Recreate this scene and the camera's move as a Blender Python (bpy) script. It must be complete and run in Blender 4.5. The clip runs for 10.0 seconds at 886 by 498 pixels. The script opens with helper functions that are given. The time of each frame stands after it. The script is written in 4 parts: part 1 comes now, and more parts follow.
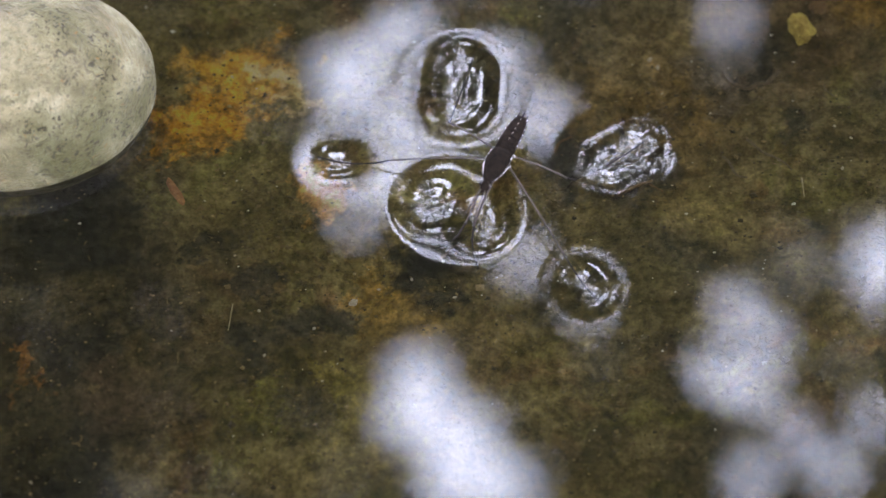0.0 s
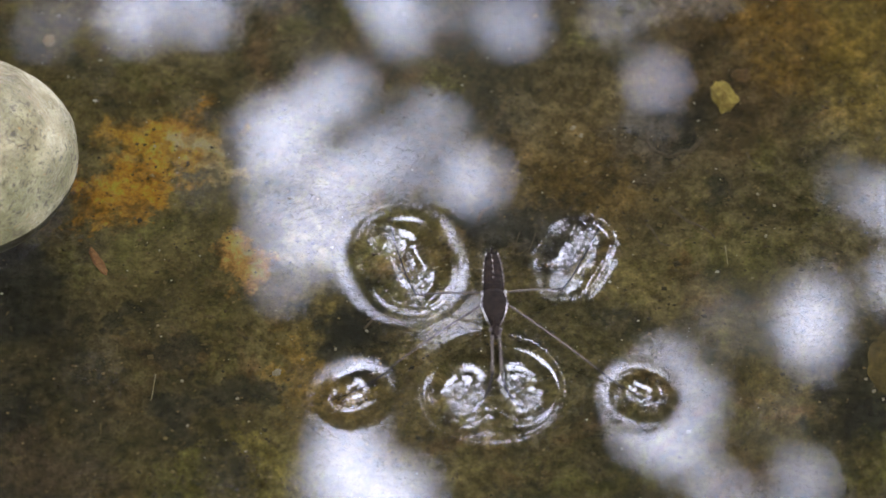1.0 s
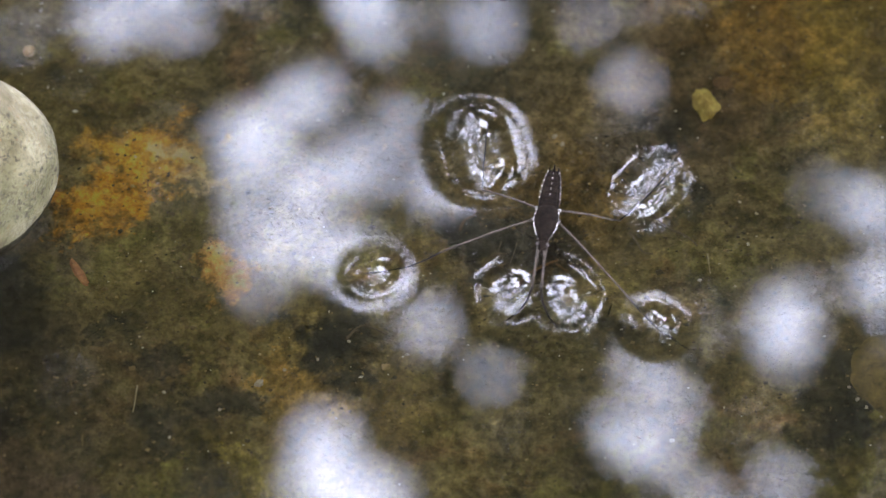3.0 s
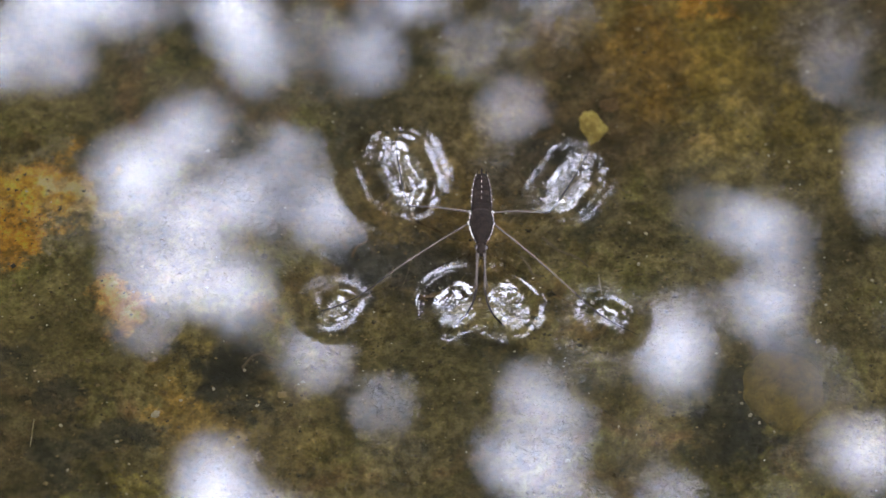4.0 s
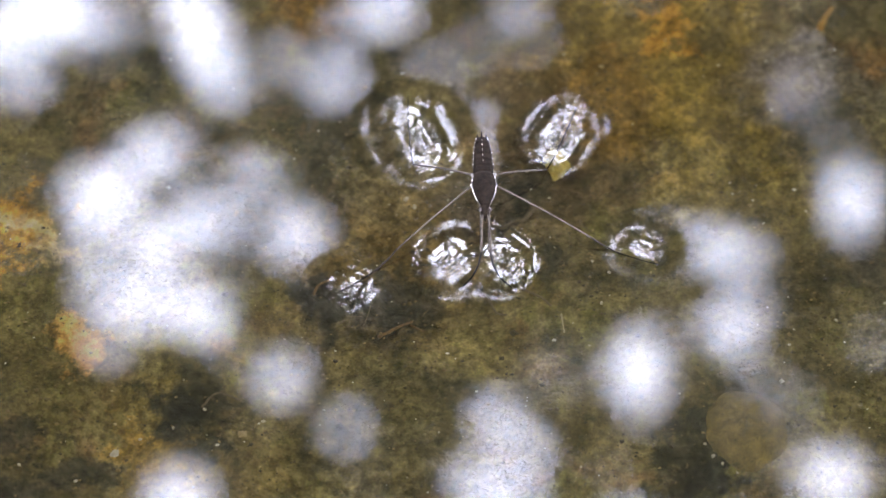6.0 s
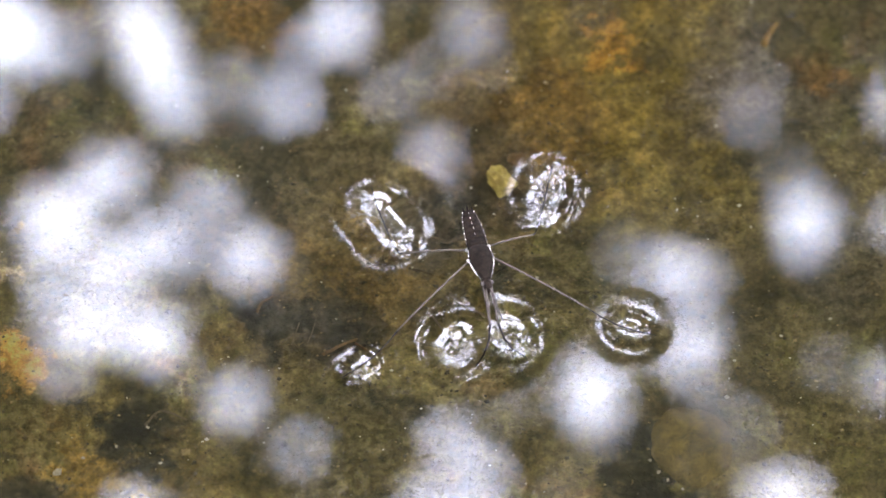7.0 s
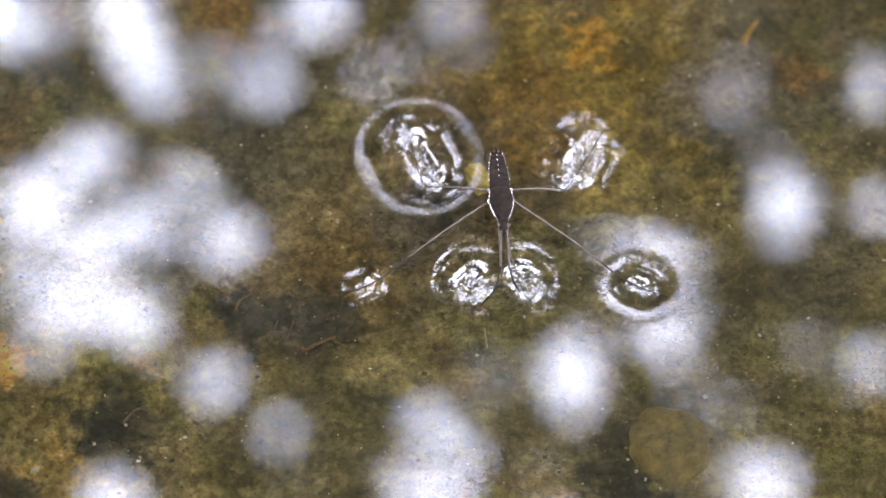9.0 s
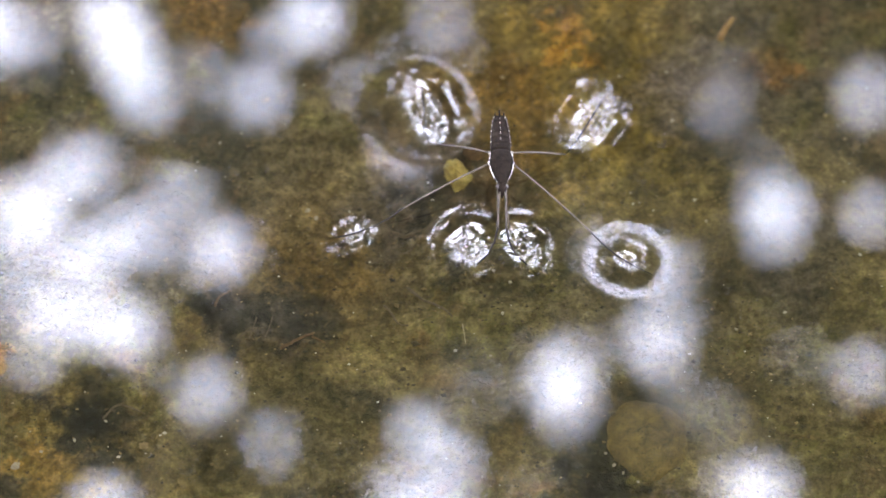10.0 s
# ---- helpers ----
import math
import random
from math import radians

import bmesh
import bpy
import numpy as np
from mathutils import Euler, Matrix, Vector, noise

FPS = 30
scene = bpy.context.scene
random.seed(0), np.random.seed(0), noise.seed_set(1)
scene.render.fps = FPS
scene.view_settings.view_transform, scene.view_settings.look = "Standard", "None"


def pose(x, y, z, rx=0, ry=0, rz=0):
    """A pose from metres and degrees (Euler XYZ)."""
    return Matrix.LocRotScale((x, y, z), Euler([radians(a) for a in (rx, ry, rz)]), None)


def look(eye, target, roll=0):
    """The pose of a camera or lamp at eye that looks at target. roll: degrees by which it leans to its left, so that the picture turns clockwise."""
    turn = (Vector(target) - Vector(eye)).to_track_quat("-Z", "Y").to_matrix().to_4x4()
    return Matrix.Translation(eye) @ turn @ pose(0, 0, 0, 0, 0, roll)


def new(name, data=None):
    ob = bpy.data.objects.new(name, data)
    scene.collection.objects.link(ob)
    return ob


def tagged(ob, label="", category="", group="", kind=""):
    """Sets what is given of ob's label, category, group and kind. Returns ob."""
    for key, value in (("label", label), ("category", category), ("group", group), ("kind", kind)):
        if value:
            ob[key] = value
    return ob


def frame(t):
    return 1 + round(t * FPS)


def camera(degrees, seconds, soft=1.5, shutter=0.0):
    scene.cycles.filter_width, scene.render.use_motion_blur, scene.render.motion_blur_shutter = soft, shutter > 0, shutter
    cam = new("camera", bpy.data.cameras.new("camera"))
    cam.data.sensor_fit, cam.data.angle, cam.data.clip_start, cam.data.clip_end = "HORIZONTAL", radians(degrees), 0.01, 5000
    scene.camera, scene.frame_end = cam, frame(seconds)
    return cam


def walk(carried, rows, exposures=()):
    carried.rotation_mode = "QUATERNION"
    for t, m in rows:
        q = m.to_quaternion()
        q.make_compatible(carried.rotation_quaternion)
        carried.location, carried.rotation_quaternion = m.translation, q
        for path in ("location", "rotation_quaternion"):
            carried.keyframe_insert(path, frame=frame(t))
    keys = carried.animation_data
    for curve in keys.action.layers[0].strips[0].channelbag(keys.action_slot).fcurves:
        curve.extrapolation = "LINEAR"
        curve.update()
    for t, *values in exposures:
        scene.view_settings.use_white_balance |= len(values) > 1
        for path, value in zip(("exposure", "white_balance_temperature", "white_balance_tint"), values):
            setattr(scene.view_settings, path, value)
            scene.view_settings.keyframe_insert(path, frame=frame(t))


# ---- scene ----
cam = camera(15, 10.0, soft=1.4)
# a lens with a wide aperture, focused on the water's skin
cam.data.dof.use_dof = True
cam.data.dof.focus_distance = 0.336
cam.data.dof.aperture_fstop = 21.5

# seconds, eye, point looked at on the water, roll
PATH = [
    (0.0, (-0.00050, -0.17004, 0.28516), (-0.00648, -0.00781, 0), -1.94),
    (0.1, (-0.00055, -0.16983, 0.28514), (-0.00509, -0.00457, 0), -1.47),
    (0.2, (-0.00059, -0.16963, 0.28511), (-0.00349, -0.00118, 0), -1.21),
    (0.3, (-0.00064, -0.16943, 0.28509), (-0.00189, 0.00188, 0), -0.75),
    (0.4, (-0.00068, -0.16922, 0.28507), (-0.00079, 0.00319, 0), -0.16),
    (0.5, (-0.00073, -0.16902, 0.28505), (-0.00045, 0.00349, 0), -0.14),
    (0.75, (-0.00036, -0.16901, 0.28502), (0.00045, 0.00130, 0), -0.07),
    (1.0, (0.00000, -0.16900, 0.28500), (0.00100, 0.00000, 0), 0.00),
    (1.5, (0.00007, -0.16876, 0.28515), (0.00202, -0.00025, 0), 0.22),
    (2.0, (0.00032, -0.16890, 0.28529), (0.00229, 0.00010, 0), 0.21),
    (2.2, (0.00011, -0.16876, 0.28516), (0.00247, 0.00023, 0), 0.27),
    (3.3, (-0.00105, -0.16799, 0.28448), (0.00383, 0.00146, 0), 0.71),
    (3.5, (-0.00126, -0.16785, 0.28436), (0.00569, 0.00174, 0), 1.12),
    (3.7, (-0.00026, -0.16731, 0.28506), (0.00954, 0.00229, 0), 1.81),
    (4.0, (-0.00140, -0.16930, 0.28611), (0.01352, 0.00380, 0), 2.33),
    (4.5, (-0.00094, -0.16809, 0.28468), (0.01606, 0.00565, 0), 3.55),
    (5.0, (-0.00150, -0.16737, 0.28493), (0.01673, 0.00724, 0), 3.64),
    (5.2, (-0.00110, -0.16726, 0.28499), (0.01690, 0.00767, 0), 3.55),
    (6.3, (-0.00090, -0.16669, 0.28535), (0.01823, 0.00835, 0), 3.22),
    (6.5, (-0.00110, -0.16659, 0.28541), (0.02090, 0.00927, 0), 3.73),
    (7.0, (0.00020, -0.16690, 0.28404), (0.02323, 0.00990, 0), 4.44),
    (7.5, (0.00055, -0.16736, 0.28575), (0.02424, 0.00904, 0), 4.68),
    (8.0, (0.00060, -0.16661, 0.28616), (0.02482, 0.00931, 0), 4.97),
    (8.5, (-0.00011, -0.16679, 0.28509), (0.02499, 0.00957, 0), 5.26),
    (9.0, (0.00034, -0.16545, 0.28486), (0.02534, 0.00964, 0), 5.25),
    (9.5, (0.00090, -0.16609, 0.28508), (0.02639, 0.00902, 0), 5.78),
    (10.0, (0.00150, -0.16764, 0.28562), (0.02752, 0.00906, 0), 5.21),
]
walk(cam, [(t, look(eye, target, roll)) for t, eye, target, roll in PATH],
     exposures=[(0, 4.90, 6380, 10), (0.5, 5.08, 6400, 10), (2, 5.10, 6400, 10), (3.5, 5.11, 6420, 10), (3.7, 5.20, 6440, 10), (4.0, 5.23, 6460, 10),
                (4.5, 5.30, 6500, 10), (6.5, 5.66, 6560, 10), (10, 5.69, 6560, 10)])

# ---------------------------------------------------------------- world
world = bpy.data.worlds.new("overcast_sky")
scene.world = world
world.use_nodes = True
wn, wl = world.node_tree.nodes, world.node_tree.links
sky = wn.new("ShaderNodeTexSky")
sky.sky_type, sky.sun_disc = "NISHITA", False
sky.sun_elevation, sky.sun_rotation = radians(55), radians(200)
cloud = wn.new("ShaderNodeMix")
cloud.data_type = "RGBA"
cloud.inputs["Factor"].default_value = 0.85
cloud.inputs["B"].default_value = (8.5, 8.6, 10.7, 1)
wl.new(sky.outputs["Color"], cloud.inputs["A"])
wl.new(cloud.outputs["Result"], wn["Background"].inputs["Color"])
wn["Background"].inputs["Strength"].default_value = 0.1


# ---------------------------------------------------------------- helpers
def part(name, bm, material, parent=None, label="", smooth=True):
    """Links a bmesh as one mesh object, under a thing or a part."""
    me = bpy.data.meshes.new(name)
    bm.to_mesh(me)
    bm.free()
    for p in me.polygons:
        p.use_smooth = smooth
    me.materials.append(material)
    ob = new(name, me)
    if parent:
        ob.parent = parent
    return tagged(ob, label) if label else ob


def sheet(name, verts, faces, material, smooth=True):
    """A mesh from arrays of corners and quads."""
    me = bpy.data.meshes.new(name)
    verts, faces = np.asarray(verts, np.float32), np.asarray(faces, np.int32)
    n = faces.shape[1]
    me.vertices.add(len(verts))
    me.vertices.foreach_set("co", verts.ravel())
    me.loops.add(faces.size)
    me.loops.foreach_set("vertex_index", faces.ravel())
    me.polygons.add(len(faces))
    me.polygons.foreach_set("loop_start", np.arange(0, faces.size, n, dtype=np.int32))
    me.polygons.foreach_set("use_smooth", np.full(len(faces), smooth))
    me.update(calc_edges=True)
    me.validate()
    me.materials.append(material)
    return new(name, me)


def grid_faces(rows, cols, wrap=False):
    i, j = np.meshgrid(np.arange(rows - 1), np.arange(cols if wrap else cols - 1), indexing="ij")
    k = (j + 1) % cols
    corners = [i * cols + j, i * cols + k, (i + 1) * cols + k, (i + 1) * cols + j]
    return np.stack(corners[::-1] if wrap else corners, -1).reshape(-1, 4)


def value_noise(x, y, size, seed):
    """Smooth random heights in -1..1, with bumps of about that size."""
    rng = np.random.default_rng(seed)
    table = rng.uniform(-1, 1, (256, 256))
    u, v = x / size, y / size
    iu, iv = np.floor(u).astype(int), np.floor(v).astype(int)
    fu, fv = u - iu, v - iv
    fu, fv = fu * fu * (3 - 2 * fu), fv * fv * (3 - 2 * fv)
    at = lambda a, b: table[(iu + a) % 256, (iv + b) % 256]
    return (at(0, 0) * (1 - fu) + at(1, 0) * fu) * (1 - fv) + (at(0, 1) * (1 - fu) + at(1, 1) * fu) * fv


def tube(bm, points, radii, sides=8):
    """A tapered round tube along points."""
    rings = []
    pts = [Vector(p) for p in points]
    for n, p in enumerate(pts):
        way = (pts[min(n + 1, len(pts) - 1)] - pts[max(n - 1, 0)]).normalized()
        side = way.cross(Vector((0, 0, 1)))
        side = side.normalized() if side.length > 1e-6 else Vector((1, 0, 0))
        up = side.cross(way)
        rings.append([bm.verts.new(p + radii[n] * (math.cos(a) * side + math.sin(a) * up))
                      for a in (2 * math.pi * k / sides for k in range(sides))])
    for a, b in zip(rings, rings[1:]):
        for k in range(sides):
            bm.faces.new((a[k], a[(k + 1) % sides], b[(k + 1) % sides], b[k]))
    bm.faces.new(rings[0][::-1])
    bm.faces.new(rings[-1])
    bmesh.ops.recalc_face_normals(bm, faces=bm.faces)
    return bm


def stone_mesh(sx, sy, sz, seed, rough=0.06, subdivisions=5, power=2.0):
    """A worn pebble: a ball squashed, flattened and made uneven."""
    bm = bmesh.new()
    bmesh.ops.create_icosphere(bm, subdivisions=subdivisions, radius=1)
    shift = Vector((seed * 3.7, seed * 1.3, seed * 2.1))
    for v in bm.verts:
        n = v.co.normalized()
        k = (abs(n.x) ** power + abs(n.y) ** power + abs(n.z) ** power) ** (-1 / power)
        d = 1 + rough * (noise.noise(n * 1.3 + shift) + 0.5 * noise.noise(n * 3 + shift) + 0.12 * noise.noise(n * 9 + shift)
                         + 0.05 * noise.noise(n * 22 + shift))
        v.co = Vector((n.x * sx, n.y * sy, n.z * sz)) * k * d
    return bm


# ---------------------------------------------------------------- materials
class Mat:
    """A small builder of node materials."""

    def __init__(self, name):
        self.m = bpy.data.materials.new(name)
        self.m.use_nodes = True
        self.n, self.l = self.m.node_tree.nodes, self.m.node_tree.links
        self.bsdf = self.n["Principled BSDF"]
        self.place = self.n.new("ShaderNodeTexCoord").outputs["Object"]

    def node(self, kind, **inputs):
        made = self.n.new("ShaderNode" + kind)
        for key, value in inputs.items():
            self.put(made.inputs[key.replace("_", " ")], value)
        return made

    def put(self, socket, value):
        if isinstance(value, bpy.types.NodeSocket):
            self.l.new(value, socket)
        else:
            socket.default_value = value

    def noise(self, scale, detail=4.0, rough=0.6, distort=0.0, at=None):
        return self.node("TexNoise", Vector=at or self.place, Scale=scale, Detail=detail, Roughness=rough, Distortion=distort).outputs["Fac"]

    def ramp(self, value, *stops):
        r = self.n.new("ShaderNodeValToRGB")
        e = r.color_ramp.elements
        while len(e) < len(stops):
            e.new(0.5)
        for k, (p, c) in zip(e, stops):
            k.position, k.color = p, (*c, 1) if not isinstance(c, (int, float)) else (c, c, c, 1)
        self.put(r.inputs["Fac"], value)
        return r.outputs["Color"]

    def mix(self, f, a, b, blend="MIX"):
        x = self.n.new("ShaderNodeMix")
        x.data_type, x.blend_type = "RGBA", blend
        for key, value in (("Factor", f), ("A", a), ("B", b)):
            if isinstance(value, tuple):
                value = (*value, 1)
            self.put(x.inputs[key], value)
        return x.outputs["Result"]

    def math(self, op, a, b=0.0, clamp=False):
        x = self.n.new("ShaderNodeMath")
        x.operation, x.use_clamp = op, clamp
        self.put(x.inputs[0], a)
        self.put(x.inputs[1], b)
        return x.outputs[0]

    def bump(self, height, distance, strength=1.0):
        return self.node("Bump", Height=height, Distance=distance, Strength=strength).outputs["Normal"]

    def done(self, color, rough=0.6, normal=None, **more):
        self.put(self.bsdf.inputs["Base Color"], (*color, 1) if isinstance(color, tuple) else color)
        self.put(self.bsdf.inputs["Roughness"], rough)
        if normal:
            self.put(self.bsdf.inputs["Normal"], normal)
        for key, value in more.items():
            self.put(self.bsdf.inputs[key.replace("_", " ")], value)
        return self.m


def patch(mat, x, y, radius, warp):
    """1 inside a ragged round patch of the bed, 0 outside."""
    off = mat.node("VectorMath", Vector=warp).outputs["Vector"]
    far = mat.n.new("ShaderNodeVectorMath")
    far.operation = "DISTANCE"
    mat.put(far.inputs[0], off)
    far.inputs[1].default_value = (x, y, 0)
    return mat.math("SUBTRACT", 1.15, mat.math("DIVIDE", far.outputs["Value"], radius), clamp=True)


# coloured patches of the bed: x, y, radius, colour, strength
RUST_PATCHES = [
    (-0.0268, 0.0168, 0.0058, (0.90, 0.50, 0.07), 1.0), (-0.0312, 0.0115, 0.0042, (0.85, 0.42, 0.05), 1.0), (-0.0228, 0.0146, 0.0030, (0.90, 0.70, 0.32), 0.9),
    (-0.0255, 0.0190, 0.0030, (0.75, 0.40, 0.06), 0.9), (-0.0177, 0.0029, 0.0032, (0.95, 0.52, 0.14), 1.0), (0.0443, 0.0389, 0.0030, (0.750, 0.400, 0.070), 0.95),
    (0.0366, 0.0364, 0.0030, (0.420, 0.230, 0.055), 0.5), (0.0642, 0.0365, 0.0034, (0.330, 0.170, 0.045), 0.6), (0.0047, 0.0441, 0.0050, (0.400, 0.213, 0.045), 0.7),
    (-0.0137, -0.0096, 0.0028, (0.420, 0.270, 0.070), 0.5),
    (-0.0115, -0.0040, 0.0034, (0.360, 0.270, 0.080), 0.5),
    (-0.0165, -0.0207, 0.0022, (0.500, 0.420, 0.100), 0.7),
    (-0.0253, -0.0212, 0.0030, (0.340, 0.320, 0.080), 0.8), (-0.0458, -0.0180, 0.0018, (0.420, 0.200, 0.050), 0.8),
]
# amber and brown silt
AMBER_PATCHES = [
    (0.0425, 0.0365, 0.0150, (0.300, 0.215, 0.055), 0.9), (0.0510, 0.0262, 0.0130, (0.270, 0.205, 0.060), 0.9), (0.0300, 0.0270, 0.0110, (0.240, 0.170, 0.090), 0.8),
    (-0.0166, -0.0205, 0.0060, (0.275, 0.230, 0.055), 0.6), (-0.0058, -0.0140, 0.0090, (0.225, 0.155, 0.060), 0.6), (0.0130, 0.0110, 0.0150, (0.230, 0.172, 0.076), 0.7),
    (0.0144, 0.0150, 0.0100, (0.310, 0.212, 0.080), 0.8), (0.0140, 0.0225, 0.0080, (0.270, 0.220, 0.120), 0.7), (0.0375, 0.0310, 0.0080, (0.350, 0.215, 0.052), 0.8),
    (0.0470, 0.0290, 0.0090, (0.260, 0.190, 0.050), 0.8), (0.0575, 0.0322, 0.0075, (0.215, 0.185, 0.170), 0.9), (-0.0120, -0.0110, 0.0050, (0.330, 0.220, 0.060), 0.7),
]
# dull dark silt; the last three also paint in shade at the cobble's foot
DULL_PATCHES = [
    (-0.0470, -0.0130, 0.0170, (0.070, 0.063, 0.036), 0.95), (-0.0460, -0.0285, 0.0150, (0.066, 0.058, 0.036), 0.95),
    (0.0120, -0.0045, 0.0080, (0.125, 0.112, 0.060), 0.7), (-0.0372, -0.0120, 0.0120, (0.105, 0.088, 0.052), 0.75), (-0.0230, -0.0160, 0.0080, (0.135, 0.115, 0.065), 0.6),
    (0.0640, 0.0335, 0.0060, (0.105, 0.092, 0.072), 0.8), (0.0630, 0.0120, 0.0070, (0.125, 0.112, 0.090), 0.7),
    (0.0088, 0.0058, 0.0052, (0.120, 0.103, 0.090), 0.9), (0.0097, 0.0062, 0.0028, (0.200, 0.180, 0.165), 0.85),
    (0.0236, 0.0187, 0.0048, (0.215, 0.185, 0.150), 0.7),
    (-0.0379, -0.0214, 0.0050, (0.125, 0.096, 0.066), 0.85),
    (-0.0286, -0.0203, 0.0034, (0.180, 0.145, 0.090), 0.7),
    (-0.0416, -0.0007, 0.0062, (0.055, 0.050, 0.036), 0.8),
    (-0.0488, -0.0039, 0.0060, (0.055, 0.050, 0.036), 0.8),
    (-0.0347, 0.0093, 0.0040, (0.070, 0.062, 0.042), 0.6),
]


def bed_material():
    m = Mat("stream_bed_silt")
    flat = m.n.new("ShaderNodeVectorMath")
    flat.operation = "MULTIPLY"
    m.put(flat.inputs[0], m.place)
    flat.inputs[1].default_value = (1, 1, 0)
    wob = m.node("TexNoise", Vector=m.place, Scale=120.0, Detail=5.0, Roughness=0.7)
    mid = m.n.new("ShaderNodeVectorMath")
    mid.operation = "SUBTRACT"
    m.put(mid.inputs[0], wob.outputs["Color"])
    mid.inputs[1].default_value = (0.5, 0.5, 0.5)
    warp = m.n.new("ShaderNodeVectorMath")
    warp.operation = "MULTIPLY_ADD"
    m.put(warp.inputs[0], mid.outputs["Vector"])
    warp.inputs[1].default_value = (0.022, 0.022, 0)
    m.put(warp.inputs[2], flat.outputs["Vector"])
    warped = warp.outputs["Vector"]
    broad = m.ramp(m.noise(38.0, 5.0, 0.65, 0.4), (0.3, (0.080, 0.073, 0.053)), (0.5, (0.196, 0.163, 0.085)), (0.68, (0.295, 0.250, 0.125)))
    olive = m.ramp(m.noise(22.0, 3.0), (0.43, 0.0), (0.60, 0.8))
    col = m.mix(olive, broad, (0.235, 0.196, 0.078))
    moss = m.ramp(m.noise(95.0, 4.0, 0.7, 1.0), (0.52, 0.0), (0.64, 0.75))
    col = m.mix(moss, col, (0.205, 0.195, 0.062))
    russet = m.ramp(m.noise(130.0, 4.0, 0.7, 0.6), (0.55, 0.0), (0.68, 0.7))
    col = m.mix(russet, col, (0.235, 0.140, 0.068))
    blotch = m.ramp(m.noise(260.0, 5.0, 0.7, 0.5), (0.36, 0.35), (0.54, 1.0))
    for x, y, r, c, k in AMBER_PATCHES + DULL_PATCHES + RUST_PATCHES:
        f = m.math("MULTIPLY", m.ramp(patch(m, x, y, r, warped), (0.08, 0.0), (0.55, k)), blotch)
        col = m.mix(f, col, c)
    # dark silt and debris; spots by cobble, ochre stone and root hole paint shade
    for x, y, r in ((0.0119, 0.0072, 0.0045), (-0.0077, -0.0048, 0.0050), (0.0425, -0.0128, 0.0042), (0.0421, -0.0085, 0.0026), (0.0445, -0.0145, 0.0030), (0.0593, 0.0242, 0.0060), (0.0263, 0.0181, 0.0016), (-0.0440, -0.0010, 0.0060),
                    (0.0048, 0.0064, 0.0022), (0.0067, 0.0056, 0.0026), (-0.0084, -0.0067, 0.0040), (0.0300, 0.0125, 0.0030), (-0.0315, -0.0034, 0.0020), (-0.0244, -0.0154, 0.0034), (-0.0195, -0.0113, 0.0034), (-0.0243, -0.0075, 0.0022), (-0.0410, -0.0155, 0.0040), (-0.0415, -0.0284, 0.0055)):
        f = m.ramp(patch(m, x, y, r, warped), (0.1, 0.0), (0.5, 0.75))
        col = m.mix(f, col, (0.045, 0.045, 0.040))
    drift = m.ramp(m.noise(75.0, 4.0, 0.6, 0.8), (0.32, 0.66), (0.5, 1.0), (0.68, 1.30))
    col = m.mix(1.0, col, drift, "MULTIPLY")
    lump = m.ramp(m.noise(170.0, 5.0, 0.7, 0.5), (0.36, 0.58), (0.5, 1.0), (0.64, 1.34))
    col = m.mix(1.0, col, lump, "MULTIPLY")
    # clotted silt: dark pits and pale flecks
    clot = m.ramp(m.noise(420.0, 6.0, 0.75, 0.3), (0.36, 0.56), (0.5, 1.0), (0.66, 1.34))
    col = m.mix(1.0, col, clot, "MULTIPLY")
    grain = m.ramp(m.noise(1500.0, 3.0, 0.6), (0.36, 0.60), (0.5, 1.0), (0.66, 1.36))
    col = m.mix(0.8, col, grain, "MULTIPLY")
    fine = m.ramp(m.noise(4200.0, 2.0, 0.5), (0.36, 0.72), (0.5, 1.0), (0.66, 1.28))
    col = m.mix(0.45, col, fine, "MULTIPLY")
    clump = m.ramp(m.noise(850.0, 3.0, 0.6, 0.4), (0.38, 0.68), (0.5, 1.0), (0.62, 1.24))
    col = m.mix(0.8, col, clump, "MULTIPLY")
    fleck = m.ramp(m.noise(900.0, 2.0, 0.5, 1.0), (0.70, 0.0), (0.76, 0.55))
    col = m.mix(fleck, col, (0.425, 0.325, 0.150))
    col = m.mix(1.0, col, (0.75, 0.66, 0.5), "DARKEN")
    # leaf litter on the banks, above the waterline
    up = m.node("SeparateXYZ", Vector=m.place).outputs["Z"]
    litter = m.ramp(m.noise(14.0, 6.0, 0.7, 0.6), (0.36, (0.018, 0.013, 0.008)), (0.5, (0.050, 0.034, 0.018)), (0.66, (0.105, 0.070, 0.034)))
    col = m.mix(m.math("MULTIPLY", m.math("ADD", up, 0.004), 120.0, clamp=True), col, litter)
    high = m.math("ADD", m.noise(420.0, 6.0, 0.7), m.math("MULTIPLY", m.noise(1800.0, 3.0), 0.4))
    return m.done(col, 0.85, m.bump(high, 0.0012, 0.9), Specular_IOR_Level=0.2)


